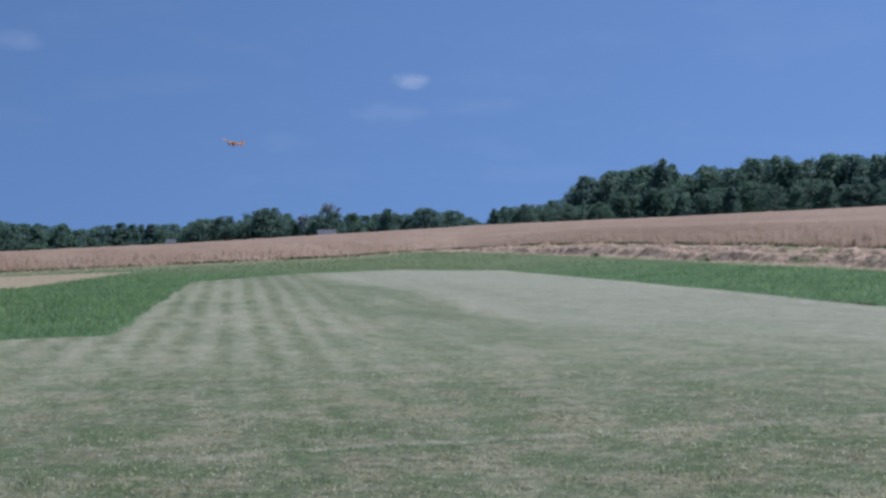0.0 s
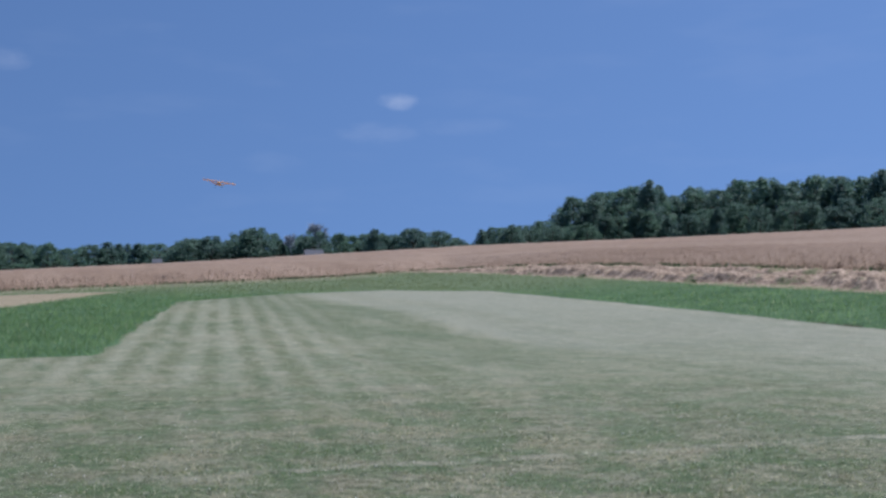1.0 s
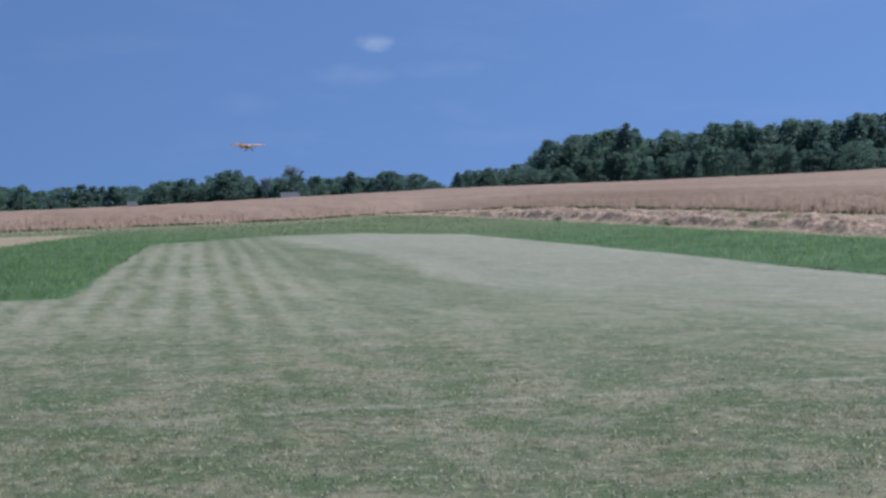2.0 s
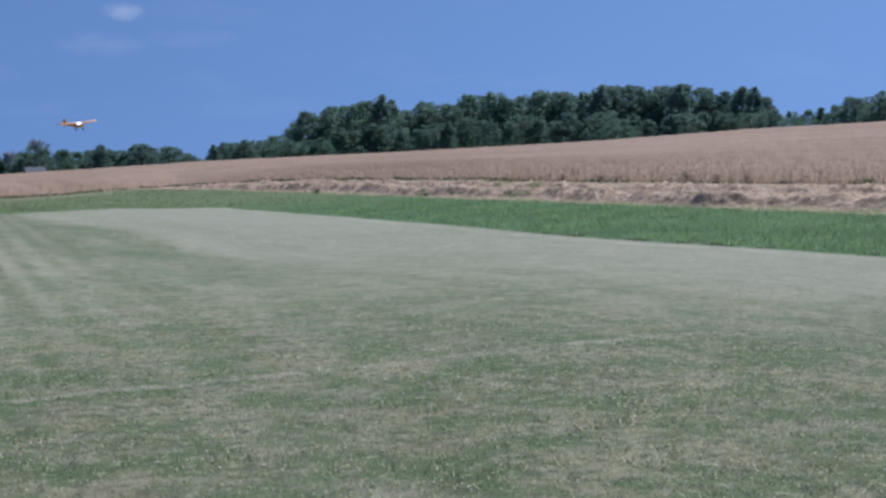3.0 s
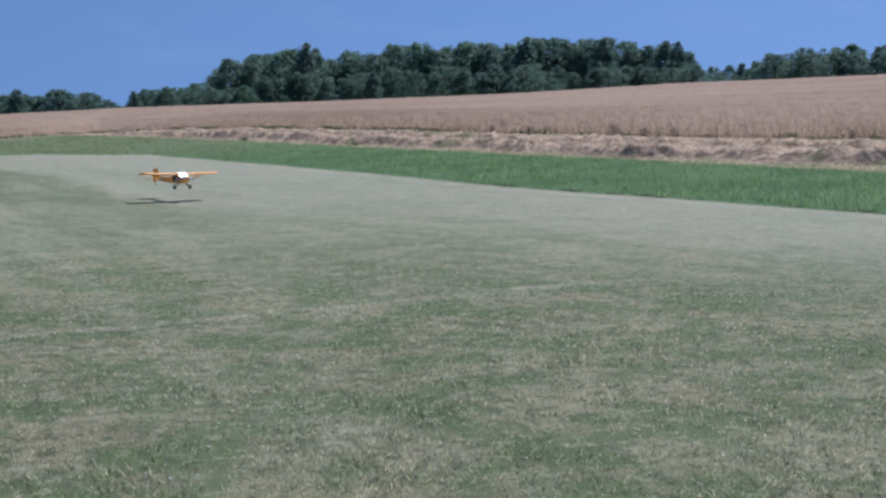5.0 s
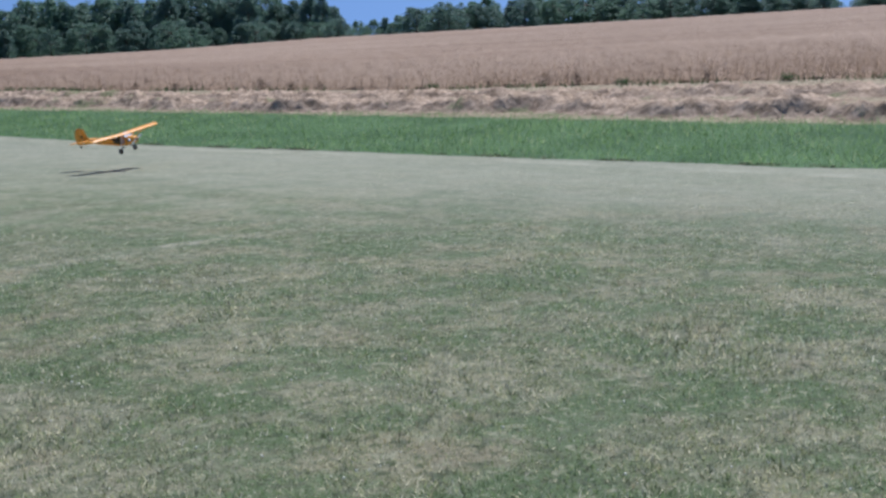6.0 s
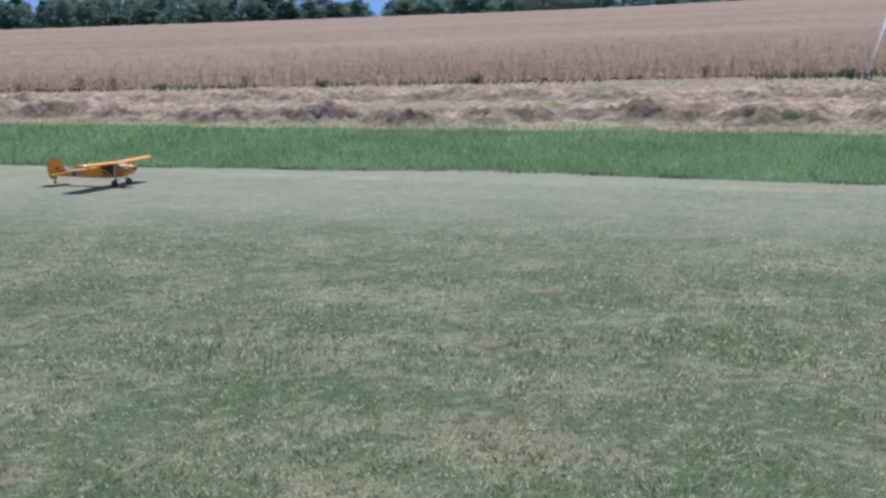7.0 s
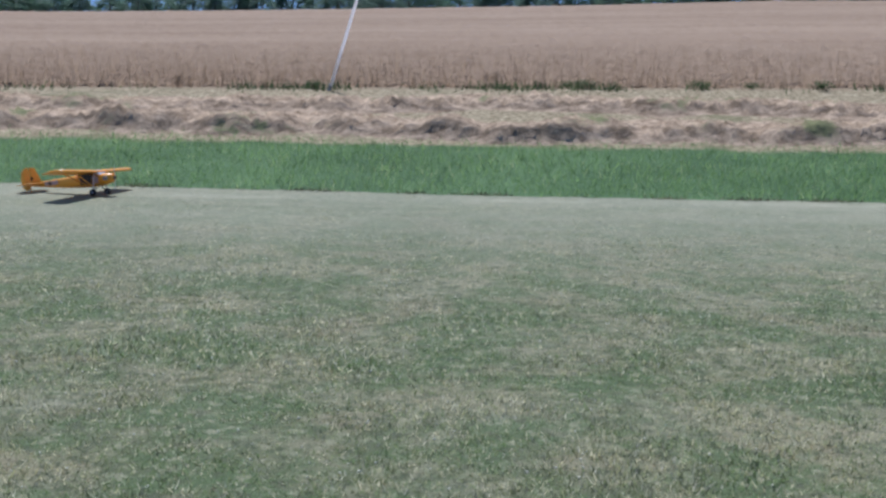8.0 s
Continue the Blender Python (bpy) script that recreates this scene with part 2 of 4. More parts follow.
    dark = N.mix(0.26, c, (0.05, 0.078, 0.034))
    light = N.mix(0.26, c, (0.40, 0.39, 0.30))
    c = N.mix(N.ramp(st, -0.10, 0.10), dark, light)
    # a greener band along the strip, then bleached turf towards its far edge
    wander = N.math("ADD", s2, N.math("MULTIPLY_ADD", N.noise(p, 0.35, 4, 0.6), 2.4, -1.2))
    lush = N.math("MULTIPLY", N.ramp(wander, 4.6, 6.2), N.math("SUBTRACT", 1.0, N.ramp(wander, 8.2, 8.9)))
    c = N.mix(N.math("MULTIPLY", N.math("MULTIPLY", lush, 0.3), N.ramp(u, 13, 20)), c, (0.105, 0.140, 0.068))
    pale = N.math("MULTIPLY", N.ramp(wander, 8.3, 9.6), N.ramp(u, 14, 26))
    rim = N.ramp(N.math("ADD", s2, N.math("MULTIPLY", mid, 3.0)), 9.0, 16.0)
    c = N.mix(N.math("MULTIPLY", N.math("MAXIMUM", pale, rim), N.math("MULTIPLY_ADD", drawn, 0.75, 0.12)), c, (0.345, 0.335, 0.248))
    # a line of pale clippings, and the mown edge itself
    line = N.math("ABSOLUTE", N.math("ADD", N.math("ADD", N.vec("DOT_PRODUCT", p, (-0.281, 0.96, 0)), -9.32), N.math("MULTIPLY_ADD", mid, 0.5, -0.25)))
    along = N.vec("DOT_PRODUCT", p, (0.96, 0.281, 0))
    on = N.math("MULTIPLY", N.ramp(line, 0.16, 0.02), N.math("MULTIPLY", N.ramp(along, -0.5, 1.0), N.ramp(along, 9.0, 7.0)))
    edge = N.math("MULTIPLY", N.ramp(N.math("ABSOLUTE", N.math("ADD", s2, 0.45 - EDGE)), 0.3, 0.05), N.ramp(N.noise(p, 0.6, 3), 0.42, 0.58))
    on = N.math("MAXIMUM", on, edge)
    c = N.mix(N.math("MULTIPLY", on, N.ramp(clump, 0.35, 0.62)), c, (0.40, 0.375, 0.27))
    return c, fine, mid


def ground_material():
    m, N = material("meadow and field soil")
    p = N.place()
    mown, right, side = mown_field(N, p)
    lawn, fine, mid = lawn_colour(N, p)
    n1, n2 = N.noise(p, 0.5, 4), N.noise(p, 9, 4, 0.7)
    rough = N.mix(N.ramp(N.math("ADD", n1, N.math("MULTIPLY", n2, 0.6)), 0.6, 1.05), (0.065, 0.12, 0.048), (0.115, 0.19, 0.08))
    hay = N.mix(N.ramp(n2, 0.35, 0.68), (0.20, 0.155, 0.085), (0.50, 0.41, 0.27))
    hay = N.mix(N.math("MULTIPLY", N.ramp(n1, 0.54, 0.66), 0.7), hay, (0.17, 0.165, 0.08))
    soil = N.mix(n2, (0.20, 0.145, 0.09), (0.36, 0.27, 0.17))
    jit = N.math("MULTIPLY_ADD", N.noise(p, 0.9, 3), 0.9, -0.45)
    in_straw = N.ramp(N.math("ADD", N.math("ADD", right, EDGE - STRAW), jit), -0.15, 0.25)
    u = N.vec("DOT_PRODUCT", p, (-SY, SX, 0))
    in_straw = N.math("MULTIPLY", in_straw, N.math("SUBTRACT", 1.0, N.math("MULTIPLY", N.ramp(u, 56, 80), 0.5)))
    band = N.math("ADD", side(*END), N.math("MULTIPLY_ADD", n1, 14.0, -7.0))
    in_straw = N.math("MAXIMUM", in_straw, N.math("MULTIPLY", N.ramp(band, -5.0, -1.0), 0.6))
    patch = N.math("MAXIMUM", side(1, 0, -12.7), N.math("MAXIMUM", side(-0.763, 0.646, 43.2), N.math("MULTIPLY", side(-0.763, 0.646, 33.9), -1)))
    in_patch = N.math("SUBTRACT", 1.0, N.ramp(N.math("ADD", patch, jit), -0.4, 0.5))
    in_straw = N.math("MAXIMUM", in_straw, in_patch)
    in_grain = N.ramp(N.math("MAXIMUM", side(SX, SY, GRAIN), side(*END)), -0.1, 0.3)
    # shade between the blades of the near grass, painted into the ground colour
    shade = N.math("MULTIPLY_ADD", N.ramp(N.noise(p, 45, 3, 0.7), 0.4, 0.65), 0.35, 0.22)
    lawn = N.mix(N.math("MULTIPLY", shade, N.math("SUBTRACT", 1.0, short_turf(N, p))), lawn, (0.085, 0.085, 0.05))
    yellow = N.math("MULTIPLY", N.ramp(N.vec("DOT_PRODUCT", p, (0.1, 1, 0)), 40, 56), 0.6)
    rough = N.mix(yellow, rough, (0.21, 0.235, 0.125))
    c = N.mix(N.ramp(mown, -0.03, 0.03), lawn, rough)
    c = N.mix(in_straw, c, hay)
    c = N.mix(in_grain, c, soil)
    distance = N.node("ShaderNodeVectorMath", {0: p}, operation="LENGTH").outputs["Value"]
    c = N.mix(N.ramp(distance, 262, 275), c, (0.06, 0.085, 0.035))
    finish(N, c, 0.9, N.math("ADD", fine, N.math("MULTIPLY", mid, 1.5)), 0.55, 0.03, **{"Specular IOR Level": 0.15})
    return m


def blade_material(name, low, high, pale, share, translucent=0.25, patch=0.6, upright=0.72, far_pale=None, gloss=0.12, rough=0.7):
    """Blades that differ one by one and in patches."""
    m, N = material(name)
    p = N.place()
    r = N.island()
    n = N.noise(p, patch, 3)
    c = N.mix(N.ramp(N.math("ADD", N.math("MULTIPLY", r, 0.6), N.math("MULTIPLY", n, 0.9)), 0.35, 1.05), low, high)
    c = N.mix(N.math("GREATER_THAN", N.math("ADD", r, N.math("MULTIPLY_ADD", n, 0.5, -0.25)), 1 - share), c, pale)
    face = N.vec("MULTIPLY", N.node("ShaderNodeNewGeometry").outputs["Normal"], (1 - upright, 1 - upright, 1 - upright))
    soft = N.node("ShaderNodeVectorMath", {0: N.vec("ADD", face, (0, 0, upright))}, operation="NORMALIZE").outputs["Vector"]
    b = N.node("ShaderNodeBsdfPrincipled", {"Base Color": c, "Roughness": rough, "Specular IOR Level": gloss, "Normal": soft})
    if far_pale:
        yellow = N.math("MULTIPLY", N.ramp(N.vec("DOT_PRODUCT", p, (0.1, 1, 0)), 40, 56), 0.6)
        c = N.mix(yellow, c, far_pale)
        N.put(b.inputs["Base Color"], c)
    t = N.node("ShaderNodeBsdfTranslucent", {"Color": c})
    mixed = N.node("ShaderNodeMixShader", {0: translucent, 1: b.outputs[0], 2: t.outputs[0]})
    N.node("ShaderNodeOutputMaterial", {0: mixed.outputs[0]})
    return m


def lawn_blades():
    m, N = material("short dry grass")
    p = N.place()
    c, fine, mid = lawn_colour(N, p)
    r = N.island()
    bright = N.node("ShaderNodeMix", data_type="RGBA", blend_type="MULTIPLY")
    N.put(bright.inputs[0], 1.0), N.put(bright.inputs[6], c), N.put(bright.inputs[7], N.mix(short_turf(N, p), (1.30, 1.34, 1.20, 1), (1.10, 1.11, 1.05, 1)))
    c = N.mix(N.math("MULTIPLY", N.ramp(r, 0.30, 0.10), 0.6), bright.outputs[2], (0.066, 0.112, 0.030))
    c = N.mix(N.math("MULTIPLY", N.ramp(N.math("ABSOLUTE", N.math("ADD", r, -0.5)), 0.06, 0.0), 0.7), c, (0.24, 0.18, 0.105))
    c = N.mix(N.ramp(N.math("ADD", r, N.math("MULTIPLY_ADD", mid, 0.5, -0.25)), 0.74, 0.96), c, (0.70, 0.655, 0.46))
    face = N.vec("MULTIPLY", N.node("ShaderNodeNewGeometry").outputs["Normal"], (0.1, 0.1, 0.1))
    soft = N.node("ShaderNodeVectorMath", {0: N.vec("ADD", face, (0, 0, 0.9))}, operation="NORMALIZE").outputs["Vector"]
    b = N.node("ShaderNodeBsdfPrincipled", {"Base Color": c, "Roughness": 0.55, "Specular IOR Level": 0.4, "Normal": soft})
    t = N.node("ShaderNodeBsdfTranslucent", {"Color": c})
    both = N.node("ShaderNodeMixShader", {0: 0.35, 1: b.outputs[0], 2: t.outputs[0]})
    N.node("ShaderNodeOutputMaterial", {0: both.outputs[0]})
    return m


def grain_material():
    m, N = material("ripe grain ears")
    p = N.place()
    turned = N.along(p, 1.0, 0.12)
    row = N.noise(turned, 0.22, 4, 0.6)
    big, fine = N.noise(p, 0.03, 3), N.noise(p, 6, 4, 0.75)
    f = N.math("ADD", N.math("ADD", N.math("MULTIPLY", row, 0.7), N.math("MULTIPLY", big, 0.5)), N.math("MULTIPLY", fine, 0.5))
    c = N.mix(N.ramp(f, 0.6, 1.1), (0.265, 0.180, 0.118), (0.395, 0.285, 0.198))
    finish(N, c, 0.85, N.math("ADD", fine, row), 0.8, 0.12, **{"Specular IOR Level": 0.1})
    return m


def bark_material():
    m, N = material("bark")
    p = N.node("ShaderNodeTexCoord").outputs["Object"]
    n = N.noise(p, 3, 5, 0.7, (4, 4, 0.7))
    finish(N, N.mix(n, (0.05, 0.04, 0.03), (0.16, 0.13, 0.10)), 0.95, n, 0.8, 0.05)
    return m


MAT_GROUND = ground_material()
MAT_LAWN = lawn_blades()
MAT_ROUGH = blade_material("long green grass", (0.088, 0.172, 0.056), (0.240, 0.368, 0.142), (0.40, 0.46, 0.25), 0.06, 0.5, 0.9, 0.88, (0.25, 0.26, 0.14))
MAT_TUFT = blade_material("tufts of longer grass", (0.10, 0.175, 0.05), (0.34, 0.35, 0.19), (0.58, 0.55, 0.38), 0.2, 0.4, 2.2, 0.9)
# dark blade colours that stand in for shade at the mown edge
MAT_EDGE_SHADE = blade_material("painted edge shade", (0.060, 0.068, 0.036), (0.14, 0.14, 0.075), (0.30, 0.28, 0.18), 0.15, 0.1, 2.0)
MAT_STRAW = blade_material("cut straw", (0.25, 0.165, 0.10), (0.56, 0.42, 0.285), (0.68, 0.55, 0.40), 0.22, 0.1, 1.2)
MAT_STALK = blade_material("ripe stalks", (0.29, 0.207, 0.14), (0.39, 0.288, 0.20), (0.45, 0.345, 0.25), 0.10, 0.5, 0.3, 0.92)
MAT_GRAIN = grain_material()
MAT_BARK = bark_material()
# leaf greens lifted towards blue: the haze of distance is in the colour
MAT_HAZY_LEAVES = [blade_material("leaves " + n, *c, 0.10, 0.45, 0.12, 0.5, None, 0.6, 0.68) for n, c in (
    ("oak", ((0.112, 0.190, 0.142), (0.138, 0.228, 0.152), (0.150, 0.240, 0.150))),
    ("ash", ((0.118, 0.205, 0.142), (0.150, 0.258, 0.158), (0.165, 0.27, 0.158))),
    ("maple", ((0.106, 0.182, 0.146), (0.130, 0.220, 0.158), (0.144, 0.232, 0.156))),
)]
MAT_WEED = blade_material("weed leaves", (0.05, 0.085, 0.035), (0.115, 0.165, 0.07), (0.20, 0.20, 0.11), 0.15, 0.4, 2.0)
MAT_DRYWEED = blade_material("dry dock stems", (0.13, 0.085, 0.06), (0.24, 0.165, 0.11), (0.28, 0.21, 0.14), 0.2, 0.15, 2.0)
MAT_PETAL = plain("clover petals", (0.85, 0.80, 0.64), 0.7)
MAT_ORANGE = plain("orange film covering", (0.98, 0.41, 0.04), 0.36, 30, 0.08)
MAT_PALE = plain("pale lilac panel film", (0.55, 0.36, 0.36), 0.35, 30, 0.1)
MAT_DARK = plain("dark tinted cabin", (0.035, 0.02, 0.018), 0.2, 30, 0.1)
MAT_BLACK = plain("black rubber", (0.018, 0.018, 0.02), 0.75)
MAT_STEEL = plain("grey wire and alloy", (0.30, 0.31, 0.34), 0.4, Metallic=0.7)
MAT_WHITE = plain("white painted plastic", (0.80, 0.80, 0.82), 0.4)
MAT_SCREEN = plain("clear plastic windscreen", (0.66, 0.66, 0.70), 0.17, 20, 0.04, **{"Specular IOR Level": 0.9})
MAT_ROOF = plain("grey roof tiles", (0.13, 0.13, 0.14), 0.95, 3)
MAT_WALL = plain("pale rendered wall", (0.20, 0.20, 0.205), 0.85, 2)
MAT_PANE = plain("dark window pane", (0.04, 0.05, 0.06), 0.1, 3)
MAT_TWIG = plain("grey bare twigs", (0.42, 0.45, 0.50), 0.9, 4)
MAT_POLE = blade_material("white glass-fibre rod", (0.95, 0.93, 0.94), (0.97, 0.95, 0.95), (0.97, 0.96, 0.96), 0.2, 0.96, 0.5, 0.6, None, 0.6, 0.35)


def thing(name, label, category, group="", kind=""):
    return tagged(new(name), label, category, group, kind)


def part(name, bm, mat, parent, label="", smooth=False):
    me = bpy.data.meshes.new(name)
    bmesh.ops.recalc_face_normals(bm, faces=bm.faces)
    bm.to_mesh(me)
    bm.free()
    me.materials.append(mat)
    for f in me.polygons:
        f.use_smooth = smooth
    ob = new(name, me)
    ob.parent = parent
    return tagged(ob, label)


# ---------------------------------------------------------------- the ground
view_az = np.radians(np.concatenate([np.arange(-180, -24, 4.0), np.arange(-24, 100, 0.3), np.arange(100, 180.1, 4.0)]))
rings = np.concatenate([[0.05, 0.8, 1.6, 2.4, 3.2], np.geomspace(4, 300, 250), np.geomspace(320, 4600, 24)])
ground = new("ground", sheet("ground", view_az, rings, land))
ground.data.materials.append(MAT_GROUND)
tagged(ground, "dry mown landing strip with green meadow margins and rising fields", "ground", kind="structure")

# ---------------------------------------------------------------- the grain field
field_az = np.radians(np.arange(-30, 110, 0.25))
rw = grain_radius(field_az) + 0.5
steps = np.concatenate([[0.0], np.geomspace(0.0006, 1, 110)])
field_r = rw[None, :] + steps[:, None] * (CREST + 6 - rw)[None, :]
rng = np.random.default_rng(4)
rough_top = rng.normal(0, 0.035, field_r.shape)
rough_top -= 0.76 * np.clip(1 - (field_r - rw[None, :]) / (0.2 * rw[None, :] + 0.5), 0, 1)
field = new("grain_field", sheet("grain_field", field_az, field_r, lambda x, y: land(x, y) + GRAIN_HIGH - 0.03 + rough_top))
field.data.materials.append(MAT_GRAIN)
tagged(field, "ripe tan grain field rising gently to the woods", "grain field", kind="stuff")


def blades(name, x, y, high, wide, lean, mat, label, category, base=None, tall_min=0.6):
    """Many single blades in one mesh: bent triangles that stand on the land."""
    n = len(x)
    rg = np.random.default_rng(len(name) + n)
    t, l = rg.uniform(0, 2 * np.pi, n), rg.uniform(0, 2 * np.pi, n)
    h = high * rg.uniform(tall_min, 1.25, n)
    z = (land(x, y) if base is None else base) - 0.006
    wx, wy = np.cos(t) * wide / 2, np.sin(t) * wide / 2
    k = lean * rg.uniform(0.2, 1.4, n) * h
    tx, ty = x + np.cos(l) * k, y + np.sin(l) * k
    v = np.empty((n, 3, 3), np.float32)
    v[:, 0] = np.stack([x - wx, y - wy, z], -1)
    v[:, 1] = np.stack([x + wx, y + wy, z], -1)
    v[:, 2] = np.stack([tx, ty, z + h], -1)
    ob = new(name, mesh_from(name, v.reshape(-1, 3), np.arange(3 * n).reshape(n, 3)))
    ob.data.materials.append(mat)
    return tagged(ob, label, category, kind="stuff")


def lumps(x, y, size, seed):
    """Smooth random hills from nought to one, each about one size across."""
    table = np.random.default_rng(seed).random((128, 128))
    px, py = x / size + 500.0, y / size + 500.0
    i, j = np.floor(px).astype(int), np.floor(py).astype(int)
    fx, fy = px - i, py - j
    fx, fy = fx * fx * (3 - 2 * fx), fy * fy * (3 - 2 * fy)
    i, j, k, m = i % 128, j % 128, (i + 1) % 128, (j + 1) % 128
    return (table[i, j] * (1 - fx) + table[k, j] * fx) * (1 - fy) + (table[i, m] * (1 - fx) + table[k, m] * fx) * fy


def mown_at(x, y):
    right = SX * x + SY * y - EDGE - bow(x, y)
    a = right
    for nx, ny, d in ((-0.941, 0.340, 21.4), (-0.653, 0.758, 39.66), (0.524, 0.852, 42.5), (-0.99, -0.137, 2.6)):
        a = np.maximum(a, nx * x + ny * y - d)
    return np.minimum(a, np.maximum(right, -0.42 * x + 0.907 * y - 20.4))


def grain_at(x, y):
    return np.maximum(SX * x + SY * y - GRAIN, END[0] * x + END[1] * y - END[2])


def scatter(n, r0, r1, az0, az1, power, rg):
    """Random places in a fan; power 2 is even over the ground, less favours what is near."""
    r = (rg.uniform(r0 ** power, r1 ** power, n)) ** (1 / power)
    az = np.radians(rg.uniform(az0, az1, n))
    return r * np.sin(az), r * np.cos(az), r


rng = np.random.default_rng(7)
x, y, r = scatter(760000, 3.8, 50, -24, 110, 0.7, rng)
keep = mown_at(x, y) < 0
x, y, r = x[keep], y[keep], r[keep]
growth = 0.35 + 0.8 * lumps(x, y, 0.16, 1) * lumps(x, y, 0.45, 2) * 2 + 0.5 * lumps(x, y, 1.3, 3)
blades("mown_grass", x, y, np.interp(r, [7, 17], [0.028, 0.010]) * growth, 0.0058 + r * 0.00042, np.interp(r, [7, 17], [0.9, 1.6]), MAT_LAWN, "short dry mown grass mixed green and straw-coloured", "grass")

# longer tufts that the mower has left round the pilots' stand
tx, ty, tr = scatter(11000, 4.0, 15, -24, 108, 1.15, rng)
size = rng.gamma(2.0, 0.5, len(tx))
n = 16
x = (tx[:, None] + rng.normal(0, 1, (len(tx), n)) * (0.028 + 0.03 * size[:, None])).ravel()
y = (ty[:, None] + rng.normal(0, 1, (len(tx), n)) * (0.028 + 0.03 * size[:, None])).ravel()
r, size = np.repeat(tr, n), np.repeat(size, n)
keep = mown_at(x, y) < -0.3
x, y, r, size = x[keep], y[keep], r[keep], size[keep]
blades("grass_tufts", x, y, np.interp(r, [5, 14], [0.026, 0.008]) * (0.5 + 0.5 * np.clip(size, 0, 2)), 0.0045 + r * 0.00045, 1.3, MAT_TUFT, "green and straw-coloured tufts in the mown grass", "grass")

x, y, r = scatter(640000, 14, 95, -24, 100, 0.9, rng)
keep = (mown_at(x, y) > 0.02 + rng.uniform(-0.12, 0.1, len(x))) & ((SX * x + SY * y < STRAW + rng.normal(0.3, 0.3, len(x))) | (SX * y - SY * x > rng.normal(84, 3, len(x)))) & (END[0] * x + END[1] * y - END[2] < -rng.exponential(4.5, len(x))) & (grain_at(x, y) < 0)
patch = (x < -12.7) & (np.abs(-0.763 * x + 0.646 * y - 38.5) < 4.6)
keep &= ~patch
x, y, r = x[keep], y[keep], r[keep]
lush = lumps(x, y, 0.5, 4) + lumps(x, y, 1.6, 5)
blades("meadow_grass", x, y, np.interp(r, [18, 45], [0.13, 0.085]) * (0.5 + 0.5 * lush), 0.003 + r * 0.00036, 0.8, MAT_ROUGH, "uncut green meadow grass along the mown strip", "grass")

# cut straw that lies in ragged swaths on the bank

def swath_high(x, y):
    """The lie of the cut straw: two ragged ridges along the bank."""
    s, u = SX * x + SY * y, SX * y - SY * x
    wob = 0.45 * np.sin(u * 0.42) + 0.3 * np.sin(u * 1.13 + 1.7) + 0.15 * np.sin(u * 2.7)
    lump = 0.7 + 0.12 * np.sin(u * 0.9 + 2 * np.sin(s * 1.6)) + 0.16 * np.sin(u * 2.9 + s * 2.0 + np.sin(u * 0.7)) + 0.08 * np.sin(u * 6.1)
    wob = wob + 0.22 * np.abs(np.sin(u * 2.1 + 1.3 * np.sin(u * 0.37))) + 0.1 * np.abs(np.sin(u * 5.3 + 2 * np.sin(u * 0.9)))
    d1, d2 = s - 22.5 - wob * 0.5, s - 25.0 + wob * 0.45
    ridge = np.exp(-(d1 / np.where(d1 < 0, 0.30, 0.9)) ** 2) + 0.7 * np.exp(-(d2 / np.where(d2 < 0, 0.32, 0.8)) ** 2)
    fade = np.clip((s - STRAW - 0.05) / 0.45, 0, 1) * np.clip((GRAIN + 0.2 - s) / 0.5, 0, 1)
    return 0.37 * fade * ridge * lump * np.clip((80 - u) / 25, 0.15, 1)


def swath_sheet():
    us, ss = np.arange(-18, 84, 0.1), np.arange(STRAW + 0.2, GRAIN + 0.3, 0.07)
    U, S_ = np.meshgrid(us, ss)
    x, y = SX * S_ - SY * U, SY * S_ + SX * U
    rg = np.random.default_rng(21)
    h = swath_high(x, y)
    z = land(x, y) + h - 0.02 + rg.normal(0, 0.034, h.shape) * np.clip(h * 8, 0.1, 1)
    m, n = U.shape
    i = np.arange(m * n).reshape(m, n)
    f = np.stack([i[:-1, :-1], i[:-1, 1:], i[1:, 1:], i[1:, :-1]], -1).reshape(-1, 4)[:, ::-1]
    ob = new("straw_windrow", mesh_from("straw_windrow", np.stack([x, y, z], -1).reshape(-1, 3), f, True))
    m_, N = material("matted straw")
    p = N.place()
    turned = N.along(p, 1.5, 0.7)
    n1, n2 = N.noise(turned, 3.0, 5, 0.75), N.noise(p, 0.7, 3)
    c = N.mix(N.ramp(n1, 0.36, 0.66), (0.225, 0.160, 0.105), (0.575, 0.430, 0.305))
    c = N.mix(N.ramp(N.math("ADD", n2, N.math("MULTIPLY", n1, 0.4)), 0.78, 0.90), c, (0.20, 0.20, 0.10))
    finish(N, c, 0.9, n1, 0.9, 0.06, **{"Specular IOR Level": 0.1})
    ob.data.materials.append(m_)
    tagged(ob, "matted cut straw in two ragged windrows on the bank", "straw", kind="stuff")


swath_sheet()

x, y, r = scatter(110000, 18, 85, -5, 100, 1.0, rng)
s, u = SX * x + SY * y, SX * y - SY * x
hump = swath_high(x, y)
keep = (s > STRAW - 0.2) & (s < GRAIN + 0.1) & (rng.uniform(0, 1, len(x)) < 0.2 + 3.5 * hump) & (u < 84)
x, y, r, hump = x[keep], y[keep], r[keep], hump[keep]
blades("straw_swath", x, y, 0.035, 0.008 + r * 0.0003, 3.5, MAT_STRAW, "pale cut straw lying loose on the bank", "straw",
       base=land(x, y) + hump * rng.uniform(0.8, 1.0, len(x)))

